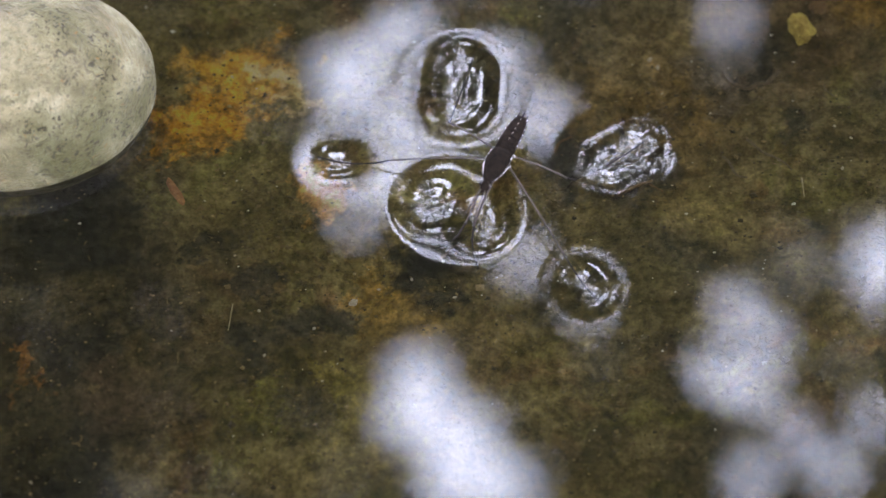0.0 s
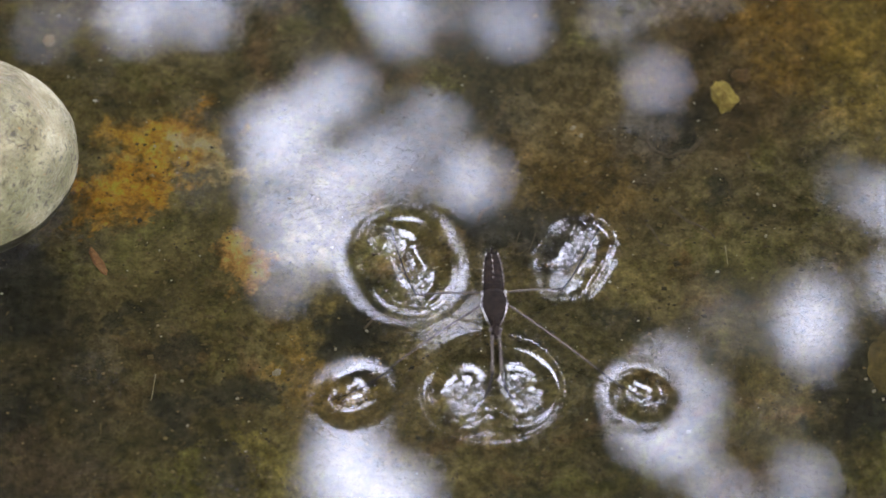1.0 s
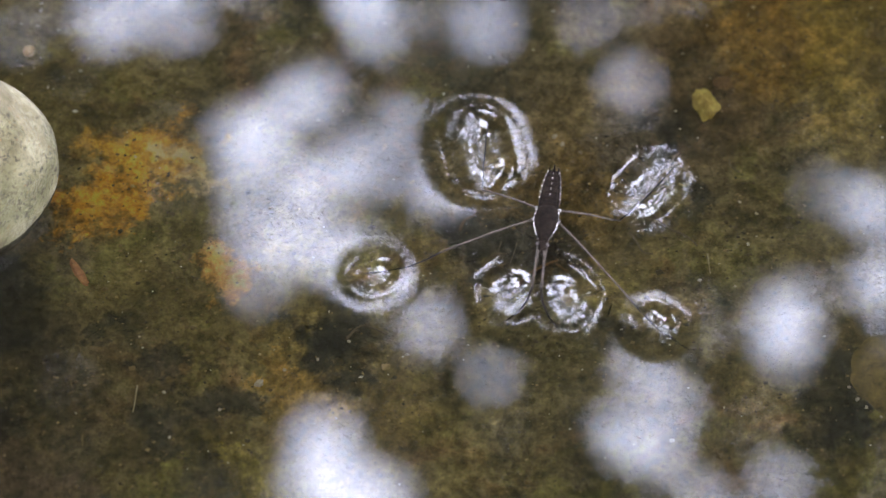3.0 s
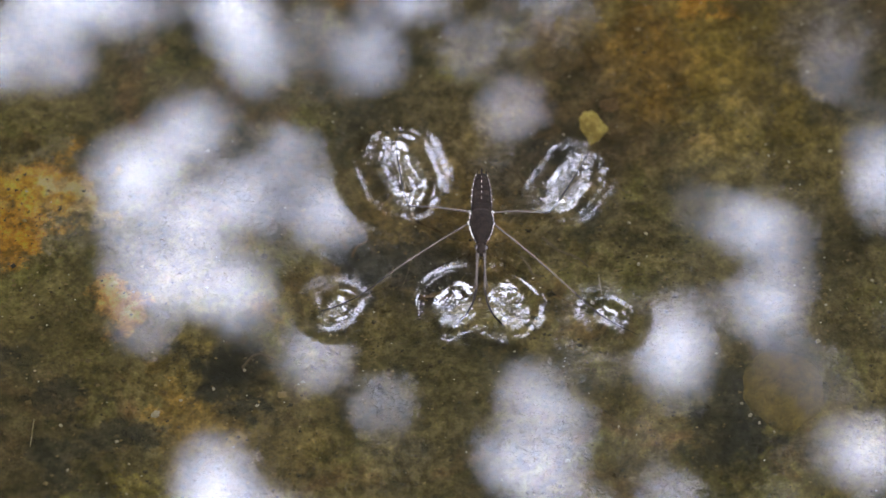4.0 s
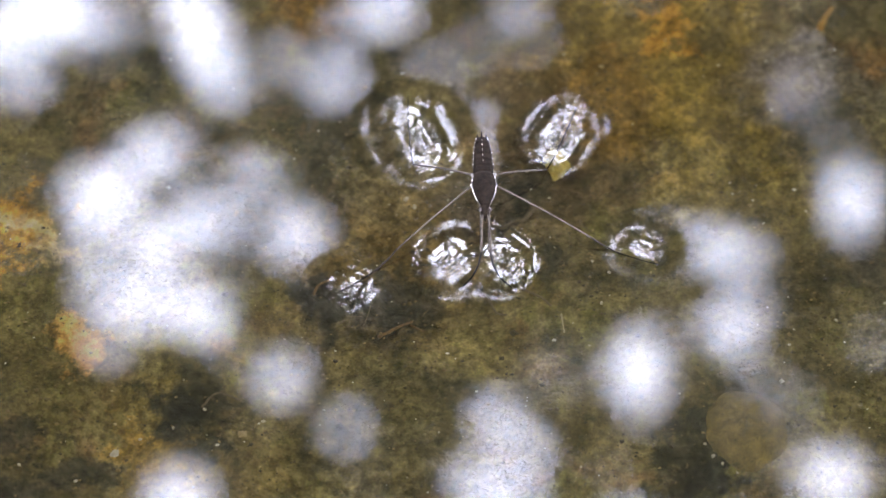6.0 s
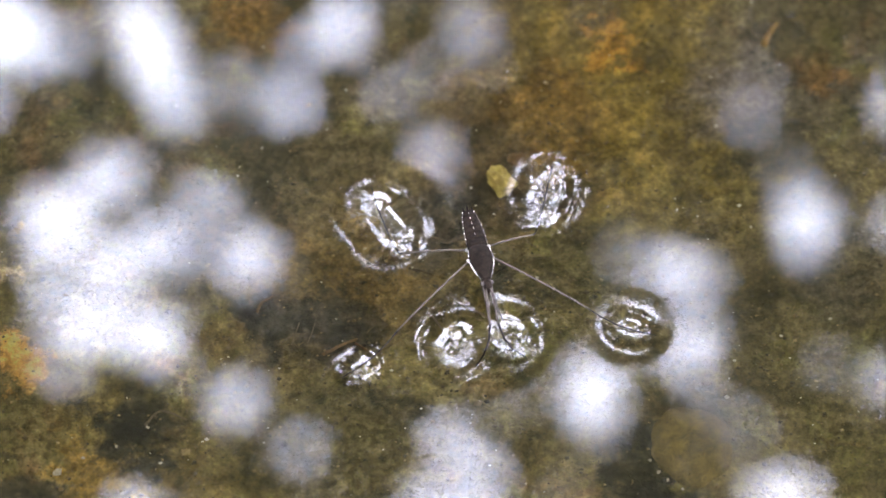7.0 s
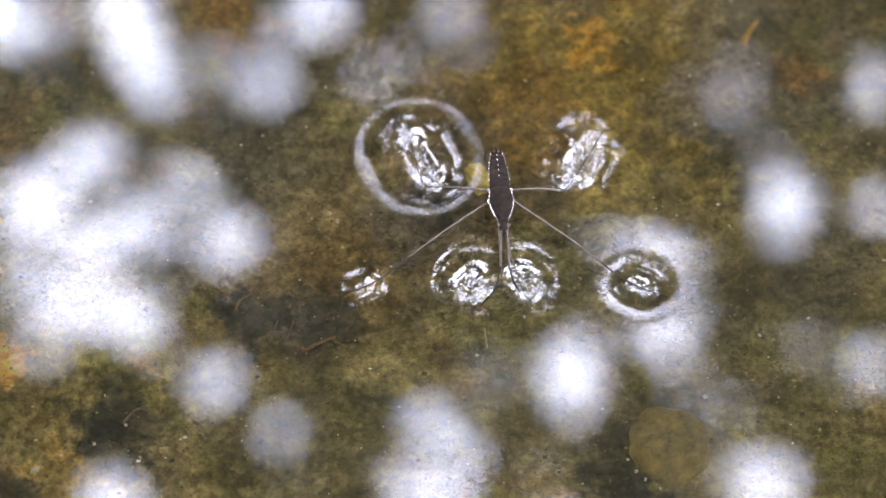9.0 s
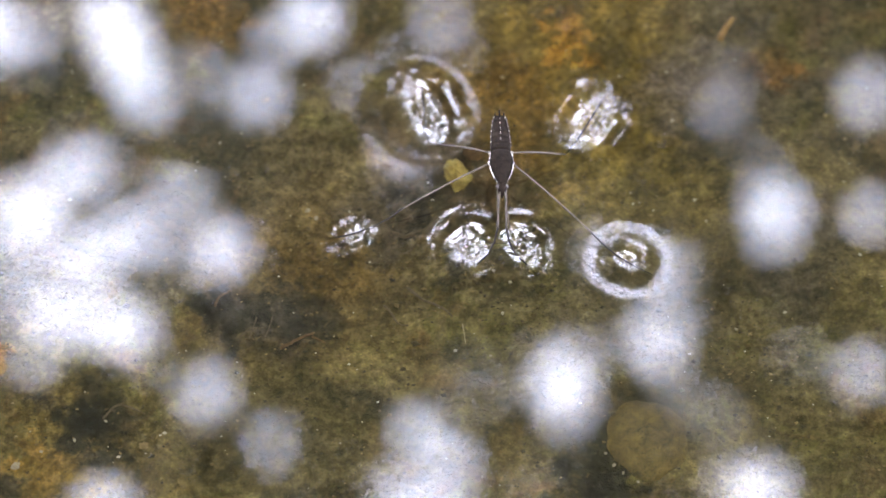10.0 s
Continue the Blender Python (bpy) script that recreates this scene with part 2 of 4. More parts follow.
def rock_material():
    m = Mat("worn_olive_stone")
    col = m.ramp(m.noise(160.0, 6.0, 0.65, 0.4), (0.36, (0.064, 0.053, 0.026)), (0.5, (0.104, 0.090, 0.048)), (0.62, (0.160, 0.143, 0.090)))
    col = m.mix(m.ramp(m.noise(60.0, 3.0), (0.46, 0.0), (0.64, 0.8)), col, (0.030, 0.029, 0.007))
    # mossy stains, small dark pits and rusty grains
    col = m.mix(m.ramp(m.noise(420.0, 5.0, 0.7, 0.8), (0.5, 0.0), (0.66, 0.5)), col, (0.040, 0.036, 0.013))
    pitted = m.ramp(m.noise(110.0, 3.0, 0.6), (0.42, 0.25), (0.58, 1.0))
    pits = m.ramp(m.noise(1300.0, 4.0, 0.6, 1.6), (0.54, 0.0), (0.60, 0.9))
    col = m.mix(m.math("MULTIPLY", pits, pitted), col, (0.012, 0.009, 0.004))
    col = m.mix(m.ramp(m.noise(5200.0, 2.0), (0.58, 0.0), (0.68, 0.4)), col, (0.020, 0.016, 0.008))
    col = m.mix(m.ramp(m.noise(1700.0, 2.0), (0.68, 0.0), (0.73, 0.8)), col, (0.085, 0.045, 0.010))
    rough = m.ramp(m.noise(200.0, 4.0), (0.42, 0.35), (0.6, 0.8))
    high = m.math("ADD", m.noise(420.0, 5.0, 0.7, 0.8), m.math("MULTIPLY", m.noise(1300.0, 4.0, 0.6, 1.6), 0.6))
    return m.done(col, rough, m.bump(m.math("MULTIPLY", high, -1.0), 0.0008, 0.9), Specular_IOR_Level=0.15)


def plain_stone(name, dark, light, scale=500.0, rough=0.7):
    m = Mat(name)
    col = m.ramp(m.noise(scale, 5.0, 0.7, 0.4), (0.32, dark), (0.66, light))
    col = m.mix(m.ramp(m.noise(scale * 4, 3.0), (0.55, 0.0), (0.7, 0.6)), col, tuple(c * 0.45 for c in dark))
    return m.done(col, rough, m.bump(m.noise(scale * 2, 5.0, 0.7), 0.0004, 0.7))


def chitin(name, dark, light, rough, scale=4000.0, sheen=0.0):
    m = Mat(name)
    col = m.ramp(m.noise(scale, 4.0, 0.65), (0.3, dark), (0.7, light))
    col = m.mix(m.ramp(m.noise(scale * 0.2, 2.0), (0.4, 0.0), (0.7, 0.35)), col, tuple(c * 1.5 for c in light))
    return m.done(col, rough, m.bump(m.noise(scale * 1.5, 4.0), 0.00003, 0.6), Sheen_Weight=sheen, Specular_IOR_Level=0.03)


def water_material(name, holes=()):
    """Clear water; holes: the dimples, whose own skin takes the sheet's place (thing, half length, half width)."""
    m = Mat(name)
    m.n.remove(m.bsdf)
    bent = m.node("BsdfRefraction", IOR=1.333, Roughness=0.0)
    bent.inputs["Color"].default_value = (0.220, 0.209, 0.164, 1)  # dark tint put in to dim the bed against the mirrored sky
    gloss = m.node("BsdfGlossy", Roughness=0.0)
    gloss.inputs["Color"].default_value = (1, 1, 1, 1)
    # IOR set above water's 1.333 to strengthen the mirrored sky
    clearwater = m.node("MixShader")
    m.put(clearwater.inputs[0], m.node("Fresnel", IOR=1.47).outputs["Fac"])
    m.put(clearwater.inputs[1], bent.outputs["BSDF"])
    m.put(clearwater.inputs[2], gloss.outputs["BSDF"])
    out = clearwater.outputs["Shader"]
    inside = None
    for thing, across, along in holes:
        at = m.n.new("ShaderNodeTexCoord")
        at.object = thing
        near = m.n.new("ShaderNodeVectorMath")
        near.operation = "MULTIPLY"
        m.put(near.inputs[0], at.outputs["Object"])
        near.inputs[1].default_value = (1 / across, 1 / along, 0)
        far = m.n.new("ShaderNodeVectorMath")
        far.operation = "LENGTH"
        m.put(far.inputs[0], near.outputs["Vector"])
        one = m.math("LESS_THAN", far.outputs["Value"], 0.998)
        inside = one if inside is None else m.math("MAXIMUM", inside, one)
    if inside is not None:
        clear = m.node("BsdfTransparent")
        both = m.node("MixShader")
        m.put(both.inputs[0], inside)
        m.put(both.inputs[1], out)
        m.put(both.inputs[2], clear.outputs["BSDF"])
        out = both.outputs["Shader"]
    m.l.new(out, m.n["Material Output"].inputs["Surface"])
    return m.m


def leaf_material():
    m = Mat("leaf_green")
    rnd = m.n.new("ShaderNodeNewGeometry").outputs["Random Per Island"]
    col = m.ramp(rnd, (0.0, (0.060, 0.080, 0.030)), (0.6, (0.085, 0.110, 0.045)), (1.0, (0.120, 0.140, 0.060)))
    leaf = m.done(col, 0.6, Specular_IOR_Level=0.3)
    through_light = m.node("BsdfTranslucent")
    m.put(through_light.inputs["Color"], m.mix(0.8, col, (0.40, 0.40, 0.30)))
    both = m.node("MixShader", Fac=0.6)
    m.put(both.inputs[1], m.bsdf.outputs["BSDF"])
    m.put(both.inputs[2], through_light.outputs["BSDF"])
    m.l.new(both.outputs["Shader"], m.n["Material Output"].inputs["Surface"])
    return leaf


SILT = bed_material()
ROCK = rock_material()
LEAF = leaf_material()

# ---------------------------------------------------------------- stream bed
DEPTH = 0.011
MM = 0.001


def bed_height(x, y):
    h = 0.0016 * value_noise(x, y, 0.021, 1) + 0.0009 * value_noise(x, y, 0.0074, 2)
    h += 0.00042 * value_noise(x, y, 0.0026, 3) + 0.00022 * value_noise(x, y, 0.0011, 4) + 0.00010 * value_noise(x, y, 0.0005, 5)
    far = np.hypot(x - 0.02, y - 0.01)
    bank = np.clip((far - 2.2) / 2.0, 0, 1)
    return -DEPTH + h + bank * bank * (3 - 2 * bank) * (0.35 + 0.12 * value_noise(x, y, 0.7, 6))


def graded(low, high, step, reach):
    """Even fine steps from low to high, then ever longer ones out to reach."""
    out = [0.0]
    while out[-1] < reach:
        out.append(out[-1] + max(step, 0.16 * out[-1]) + step * 2)
    out = np.array(out[1:])
    return np.concatenate([low - out[::-1], np.arange(low, high, step), high + out])


def stream_bed():
    xs, ys = graded(-0.066, 0.100, 0.0004, 40), graded(-0.042, 0.062, 0.0004, 40)
    x, y = np.meshgrid(xs, ys)
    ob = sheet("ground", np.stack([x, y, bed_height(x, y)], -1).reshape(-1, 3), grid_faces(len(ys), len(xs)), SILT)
    return tagged(ob, "brown silty stream bed with orange algae patches", "stream bed", kind="structure")


stream_bed()


# ---------------------------------------------------------------- trees overhead
# gaps in the leaves where the white sky shows: x, y and radius at the height of the crowns
GAPS_WEST = [(-0.45, 5.13, 0.115), (-0.31, 5.26, 0.075), (-0.24, 5.30, 0.04), (-0.25, 4.97, 0.072), (-0.34, 5.02, 0.045), (-0.33, 4.90, 0.045), (-0.18, 4.74, 0.10), (-0.33, 4.76, 0.08),
             (-0.45, 4.80, 0.055), (-0.43, 4.63, 0.04), (-0.47, 4.95, 0.045), (-0.18, 5.08, 0.05), (0.10, 4.98, 0.085), (0.01, 5.17, 0.043), (-0.10, 5.02, 0.06), (0.05, 4.51, 0.06), (-0.10, 4.62, 0.015),
             (-0.24, 4.14, 0.09), (-0.20, 3.99, 0.11), (-0.09, 3.95, 0.08), (-0.29, 4.00, 0.06), (0.235, 4.34, 0.036)]
GAPS_NORTH = [(0.24, 5.52, 0.07), (-0.14, 5.64, 0.085), (-0.17, 5.75, 0.085), (-0.20, 5.88, 0.08), (-0.09, 5.52, 0.06), (0.08, 5.60, 0.032), (-0.70, 5.74, 0.10), (-0.54, 5.75, 0.09),
              (-0.60, 5.88, 0.11), (-0.68, 5.55, 0.07), (-0.88, 5.55, 0.085), (-1.02, 5.62, 0.03), (-0.80, 5.67, 0.045), (-1.15, 5.50, 0.02), (-0.41, 5.77, 0.05), (0.41, 5.77, 0.065), (0.43, 5.87, 0.05), (0.30, 5.70, 0.03), (0.66, 5.33, 0.04), (0.85, 5.64, 0.024),
              (0.80, 5.78, 0.045), (0.54, 5.54, 0.028), (0.68, 5.63, 0.020), (1.62, 5.42, 0.010), (-0.05, 5.19, 0.03)]
GAPS_EAST = [(1.06, 4.49, 0.085), (1.10, 4.58, 0.045), (1.06, 4.38, 0.032), (1.325, 4.88, 0.066), (1.19, 4.94, 0.010), (1.33, 4.64, 0.044), (1.26, 4.62, 0.018), (1.75, 5.07, 0.072), (1.72, 4.97, 0.045),
             (1.72, 5.22, 0.012), (0.65, 4.35, 0.055), (0.73, 4.25, 0.055), (0.58, 4.16, 0.06), (0.68, 4.10, 0.07), (1.59, 4.13, 0.08), (1.50, 4.15, 0.035), (1.49, 4.30, 0.010), (1.01, 4.01, 0.055),
             (1.93, 4.50, 0.055), (2.03, 5.02, 0.05), (2.07, 5.44, 0.06), (1.67, 5.54, 0.014)]
GAPS_SOUTH = [(0.67, 3.83, 0.06), (0.79, 3.95, 0.05), (0.90, 3.85, 0.05), (-0.15, 3.82, 0.10), (-0.02, 3.80, 0.09), (1.77, 4.56, 0.008), (1.36, 4.57, 0.037), (1.40, 4.68, 0.040), (1.26, 4.92, 0.024), (1.42, 4.86, 0.025), (1.505, 4.37, 0.019), (1.44, 4.42, 0.016), (1.37, 4.48, 0.012)]
CROWN = 8.0


def leaves(rng, place, size, gaps):
    """Corner points of bent four-sided leaves at the given places; those that would close a gap fall away."""
    keep = np.ones(len(place), bool)
    at = place[:, :2] * (CROWN / np.maximum(place[:, 2:], 0.3))
    for x, y, r in gaps:
        keep &= np.hypot(at[:, 0] - x, at[:, 1] - y) > r * 0.70 + 0.33 * size
    place = place[keep]
    n = len(place)
    turn, tip, lean = rng.uniform(0, 2 * np.pi, n), rng.normal(0, 0.45, n), rng.normal(0, 0.45, n)
    along = np.stack([np.cos(turn) * np.cos(tip), np.sin(turn) * np.cos(tip), np.sin(tip)], -1)
    across = np.stack([-np.sin(turn) * np.cos(lean), np.cos(turn) * np.cos(lean), np.sin(lean)], -1)
    s = (size * rng.uniform(0.7, 1.3, n))[:, None]
    return np.stack([place - along * s * 0.5, place - across * s * 0.3 + along * s * 0.05,
                     place + along * s * 0.5 - [0, 0, 0.01], place + across * s * 0.3 + along * s * 0.05], 1)


def foliage():
    rng = np.random.default_rng(11)
    gaps = GAPS_WEST + GAPS_NORTH + GAPS_EAST + GAPS_SOUTH
    count = 118000
    near = np.stack([rng.uniform(-2.2, 3.6, count), rng.uniform(2.4, 7.4, count), rng.uniform(7.7, 8.8, count)], -1)
    near[:, :2] *= near[:, 2:] / CROWN
    # leaves beyond the mirrored view, their openness set for light and dimple glints
    count = 170000
    r, a = 18 * np.sqrt(rng.uniform(0, 1, count)), rng.uniform(0, 2 * np.pi, count)
    far = np.stack([r * np.cos(a), r * np.sin(a), rng.uniform(8.4, 10.5, count)], -1)
    seen = far[:, :2] * (CROWN / far[:, 2:])
    far = far[~((seen[:, 0] > -2.1) & (seen[:, 0] < 3.5) & (seen[:, 1] > 2.5) & (seen[:, 1] < 7.3))]
    ragged = value_noise(far[:, 0], far[:, 1], 2.0, 91) + 0.6 * value_noise(far[:, 0], far[:, 1], 0.8, 92)
    far = far[ragged < np.quantile(ragged, 0.60)]
    # clearings added beyond the mirrored view, for dimple glints and light on the bed
    edge = 0.35 * value_noise(far[:, 0], far[:, 1], 0.6, 95)
    far = far[(np.hypot(far[:, 0] - 0.4, far[:, 1] + 3.4) > 2.5 + edge) & (np.hypot(far[:, 0] + 6.5, far[:, 1] - 2.0) > 1.9 + edge)
              & (np.hypot(far[:, 0] - 7.5, far[:, 1] - 3.0) > 1.8 + edge)]
    # unseen ring of leaves added to shut out the bright low sky
    count = 90000
    a, r = rng.uniform(0, 2 * np.pi, count), rng.uniform(16, 19, count)
    side = np.stack([r * np.cos(a), r * np.sin(a), rng.uniform(0.3, 11, count)], -1)
    ragged = value_noise(17 * a, side[:, 2], 2.6, 93) + 0.6 * value_noise(17 * a, side[:, 2], 1.1, 94)
    side = side[(ragged < np.quantile(ragged, 0.58)) | (side[:, 2] < 2.0)]
    corners = np.concatenate([leaves(rng, near, 0.075, gaps), leaves(rng, far, 0.34, ()), leaves(rng, side, 0.5, ())])
    verts = corners.reshape(-1, 3)
    ob = sheet("foliage", verts, np.arange(len(verts)).reshape(-1, 4), LEAF, smooth=False)
    return tagged(ob, "dense dark green tree leaves overhead with bright sky gaps", "foliage", kind="stuff")


foliage()


# ---------------------------------------------------------------- cobble
def cobble():
    ob = part("cobble", stone_mesh(0.0141, 0.0105, 0.0116, 9, 0.028, 6, 2.05), ROCK)
    ob.matrix_basis = pose(-0.0491, 0.0096, 0.0008, 0, 3, 14)
    return tagged(ob, "pale olive-grey rounded stone standing out of the water", "stone")


cobble()


# ---------------------------------------------------------------- small things on the bed
def on_bed(x, y, lift=0.0):
    return float(bed_height(np.array(x), np.array(y))) + lift


def bed_stone(name, x, y, size, turn, seed, material, label, category="pebble", rough=0.16, sunk=0.3, sub=4, power=2.4):
    ob = part(name, stone_mesh(*size, seed, rough, sub, power), material)
    ob.matrix_basis = pose(x, y, on_bed(x, y, size[2] * (1 - 2 * sunk)), 0, 0, turn)
    return tagged(ob, label, category)


YELLOW = plain_stone("yellow_quartz", (0.30, 0.20, 0.035), (0.98, 0.82, 0.26), 1100.0, 0.5)
PINK = plain_stone("orange_quartz", (0.85, 0.55, 0.28), (0.92, 0.82, 0.56), 1500.0, 0.5)
OCHRE = plain_stone("ochre_stone", (0.055, 0.047, 0.022), (0.320, 0.240, 0.075), 700.0, 0.85)
CHIP = plain_stone("red_brown_bark", (0.38, 0.17, 0.070), (0.75, 0.38, 0.17), 1200.0)
STRAW = plain_stone("pale_straw", (0.45, 0.37, 0.20), (0.62, 0.58, 0.46), 1500.0)
ROOT = plain_stone("dull_brown_root", (0.110, 0.085, 0.056), (0.280, 0.220, 0.150), 1500.0)
TWIG = plain_stone("red_brown_twig", (0.110, 0.066, 0.030), (0.310, 0.185, 0.080), 1500.0)
STALK = plain_stone("orange_tan_stalk", (0.300, 0.150, 0.034), (0.720, 0.440, 0.110), 900.0)
PALE = plain_stone("white_quartz", (0.490, 0.462, 0.392), (0.840, 0.798, 0.700), 2500.0, 0.4)

bed_stone("pebble", 0.0303, 0.0231, (0.0011, 0.0015, 0.0010), 24, 15, YELLOW, "pale yellow angular pebble on the silt", rough=0.42, sunk=0.2, power=3.0)
bed_stone("pebble", 0.0323, 0.0257, (0.0010, 0.0008, 0.0005), 10, 33, TWIG, "dull brown pebble beside the yellow one", rough=0.3)
bed_stone("pebble", -0.0401, 0.0301, (0.0006, 0.0007, 0.0005), 0, 5, PINK, "tiny orange pebble beside the pale stone", sunk=0.1)
bed_stone("stone", 0.0470, -0.0093, (0.0043, 0.0046, 0.0022), 8, 7, OCHRE, "flat round ochre stone half buried in silt", "stone", 0.12, 0.62, 6, 2.0)
bed_stone("pebble", -0.0155, -0.0095, (0.00042, 0.00034, 0.0003), 30, 44, PALE, "small white quartz pebble on the silt", rough=0.3, sunk=0.05)
for k, (x, y, r) in enumerate(((0.0427, -0.0108, 0.00030), (0.0146, 0.0194, 0.00045), (0.0154, 0.0186, 0.00042), (-0.0286, 0.0172, 0.00027), (0.0348, 0.0094, 0.0003),
                               (0.0627, 0.0049, 0.0003), (0.0034, 0.0251, 0.0002), (-0.0086, -0.0018, 0.0002), (0.0332, 0.0108, 0.00028),
                               (-0.0394, 0.0337, 0.00035), (-0.0392, 0.0359, 0.00028), (-0.0378, 0.0250, 0.00026), (-0.0095, 0.0380, 0.0003), (0.0064, 0.0409, 0.0003),
                               (0.0081, 0.0290, 0.00026), (-0.0276, 0.0045, 0.0002), (0.0184, -0.0179, 0.00022), (0.0575, 0.0032, 0.0003), (0.0523, 0.0001, 0.00026), (0.0165, -0.0081, 0.0002),
                               (0.0337, 0.0056, 0.00032), (0.0274, 0.0072, 0.00030), (-0.0248, -0.0108, 0.00030), (-0.0193, -0.0127, 0.00032), (-0.0241, -0.0158, 0.00028), (-0.0097, -0.0071, 0.00030), (-0.0066, -0.0052, 0.00030), (-0.0130, -0.0079, 0.00030),
                               (0.0434, -0.0122, 0.00034), (0.0442, -0.0132, 0.00028), (0.0456, -0.0142, 0.00026))):
    bed_stone("grain", x, y, (r * 0.65, r * 0.5, r * 0.45), 40 * k, 20 + k, PALE, "tiny white quartz grain on the silt", "grain", 0.25, 0.0, 2)


def strand(name, points, r0, r1, material, label, category, lift=0.0003):
    """A thin plant fibre lying on the bed through points in millimetres."""
    pts = [Vector((MM * x, MM * y, 0)) for x, y in points]
    fine = []
    for n in range(len(pts) - 1):
        a, b, c, d = pts[max(n - 1, 0)], pts[n], pts[n + 1], pts[min(n + 2, len(pts) - 1)]
        for k in range(5):
            u = k / 5
            fine.append(0.5 * (2 * b + (c - a) * u + (2 * a - 5 * b + 4 * c - d) * u * u + (3 * b - a - 3 * c + d) * u ** 3))
    fine.append(pts[-1])
    base = fine[0].copy()
    for p in fine:
        p.z = on_bed(p.x, p.y, lift)
    base.z = fine[0].z
    count = len(fine) - 1
    ob = part(name, tube(bmesh.new(), [p - base for p in fine], [r0 + (r1 - r0) * k / count for k in range(count + 1)], 6), material)
    ob.location = base
    return tagged(ob, label, category)


def bark_chip():
    bm = stone_mesh(0.0016, 0.00042, 0.0003, 31, 0.3, 3, 3.0)
    ob = part("bark_chip", bm, CHIP)
    ob.matrix_basis = pose(-0.0337, 0.0028, on_bed(-0.0337, 0.0028, 0.0003), 0, 0, -58)
    return tagged(ob, "red-brown sliver of bark lying on the silt", "bark chip")


bark_chip()
strand("straw", [(-27.4, -10.1), (-27.6, -11.5), (-27.8, -12.9)], 0.00008, 0.00005, STRAW, "pale thin straw lying on the silt", "straw")
strand("root", [(21.8, 7.9), (22.5, 7.0), (23.1, 5.7), (24.1, 5.3)], 0.00016, 0.0001, ROOT, "thin curled brown root on the bed", "root")
strand("root", [(22.1, 18.4), (22.8, 16.9), (23.8, 16.3), (24.6, 15.9), (26.0, 16.5), (26.6, 16.4), (27.9, 17.8)], 0.00022, 0.00026, ROOT, "thin curled brown root on the bed", "root")
strand("root", [(-6.9, -5.0), (-5.7, -3.8), (-4.3, -3.7), (-2.7, -4.4)], 0.00014, 0.00009, ROOT, "thin curled brown root on the bed", "root")
strand("twig", [(11.0, 2.8), (12.5, 3.8), (14.5, 4.9)], 0.00022, 0.00014, TWIG, "short brown twig on the bed", "twig")
strand("root", [(24.3, 9.8), (25.7, 8.3), (27.6, 7.0), (28.6, 5.7)], 0.00018, 0.0001, ROOT, "thin curled brown root on the bed", "root")
strand("straw", [(59.7, 38.6), (60.5, 40.3), (61.6, 41.9)], 0.00042, 0.00022, STALK, "orange-tan stalk lying on the silt", "stalk")
strand("twig", [(14.3, 4.5), (14.8, 4.2), (15.6, 3.6)], 0.00016, 0.00010, TWIG, "short brown twig on the bed", "twig")
strand("root", [(10.4, 6.5), (10.0, 5.3), (9.5, 4.0)], 0.00007, 0.00005, ROOT, "dull root hair over dark rotting silt", "root")
strand("root", [(8.8, 6.4), (8.4, 5.2), (7.9, 3.9)], 0.00008, 0.00005, ROOT, "thin curled brown root on the bed", "root")
strand("root", [(7.0, 4.2), (8.2, 5.0), (9.4, 5.2)], 0.00009, 0.00006, ROOT, "thin curled brown root on the bed", "root")
strand("twig", [(4.6, 7.5), (5.1, 8.6), (6.3, 9.4)], 0.00016, 0.00012, TWIG, "short brown twig on the bed", "twig")
strand("straw", [(29.6, 4.9), (29.7, 3.9), (29.8, 2.8)], 0.00009, 0.00006, STRAW, "pale thin straw lying on the silt", "straw")
strand("root", [(32.4, 16.0), (32.6, 15.2), (33.4, 14.5)], 0.00010, 0.00007, ROOT, "thin curled brown root on the bed", "root")
strand("root", [(23.4, 14.1), (24.6, 13.9), (25.5, 14.7), (26.0, 14.3)], 0.00012, 0.00008, ROOT, "thin curled brown root on the bed", "root")


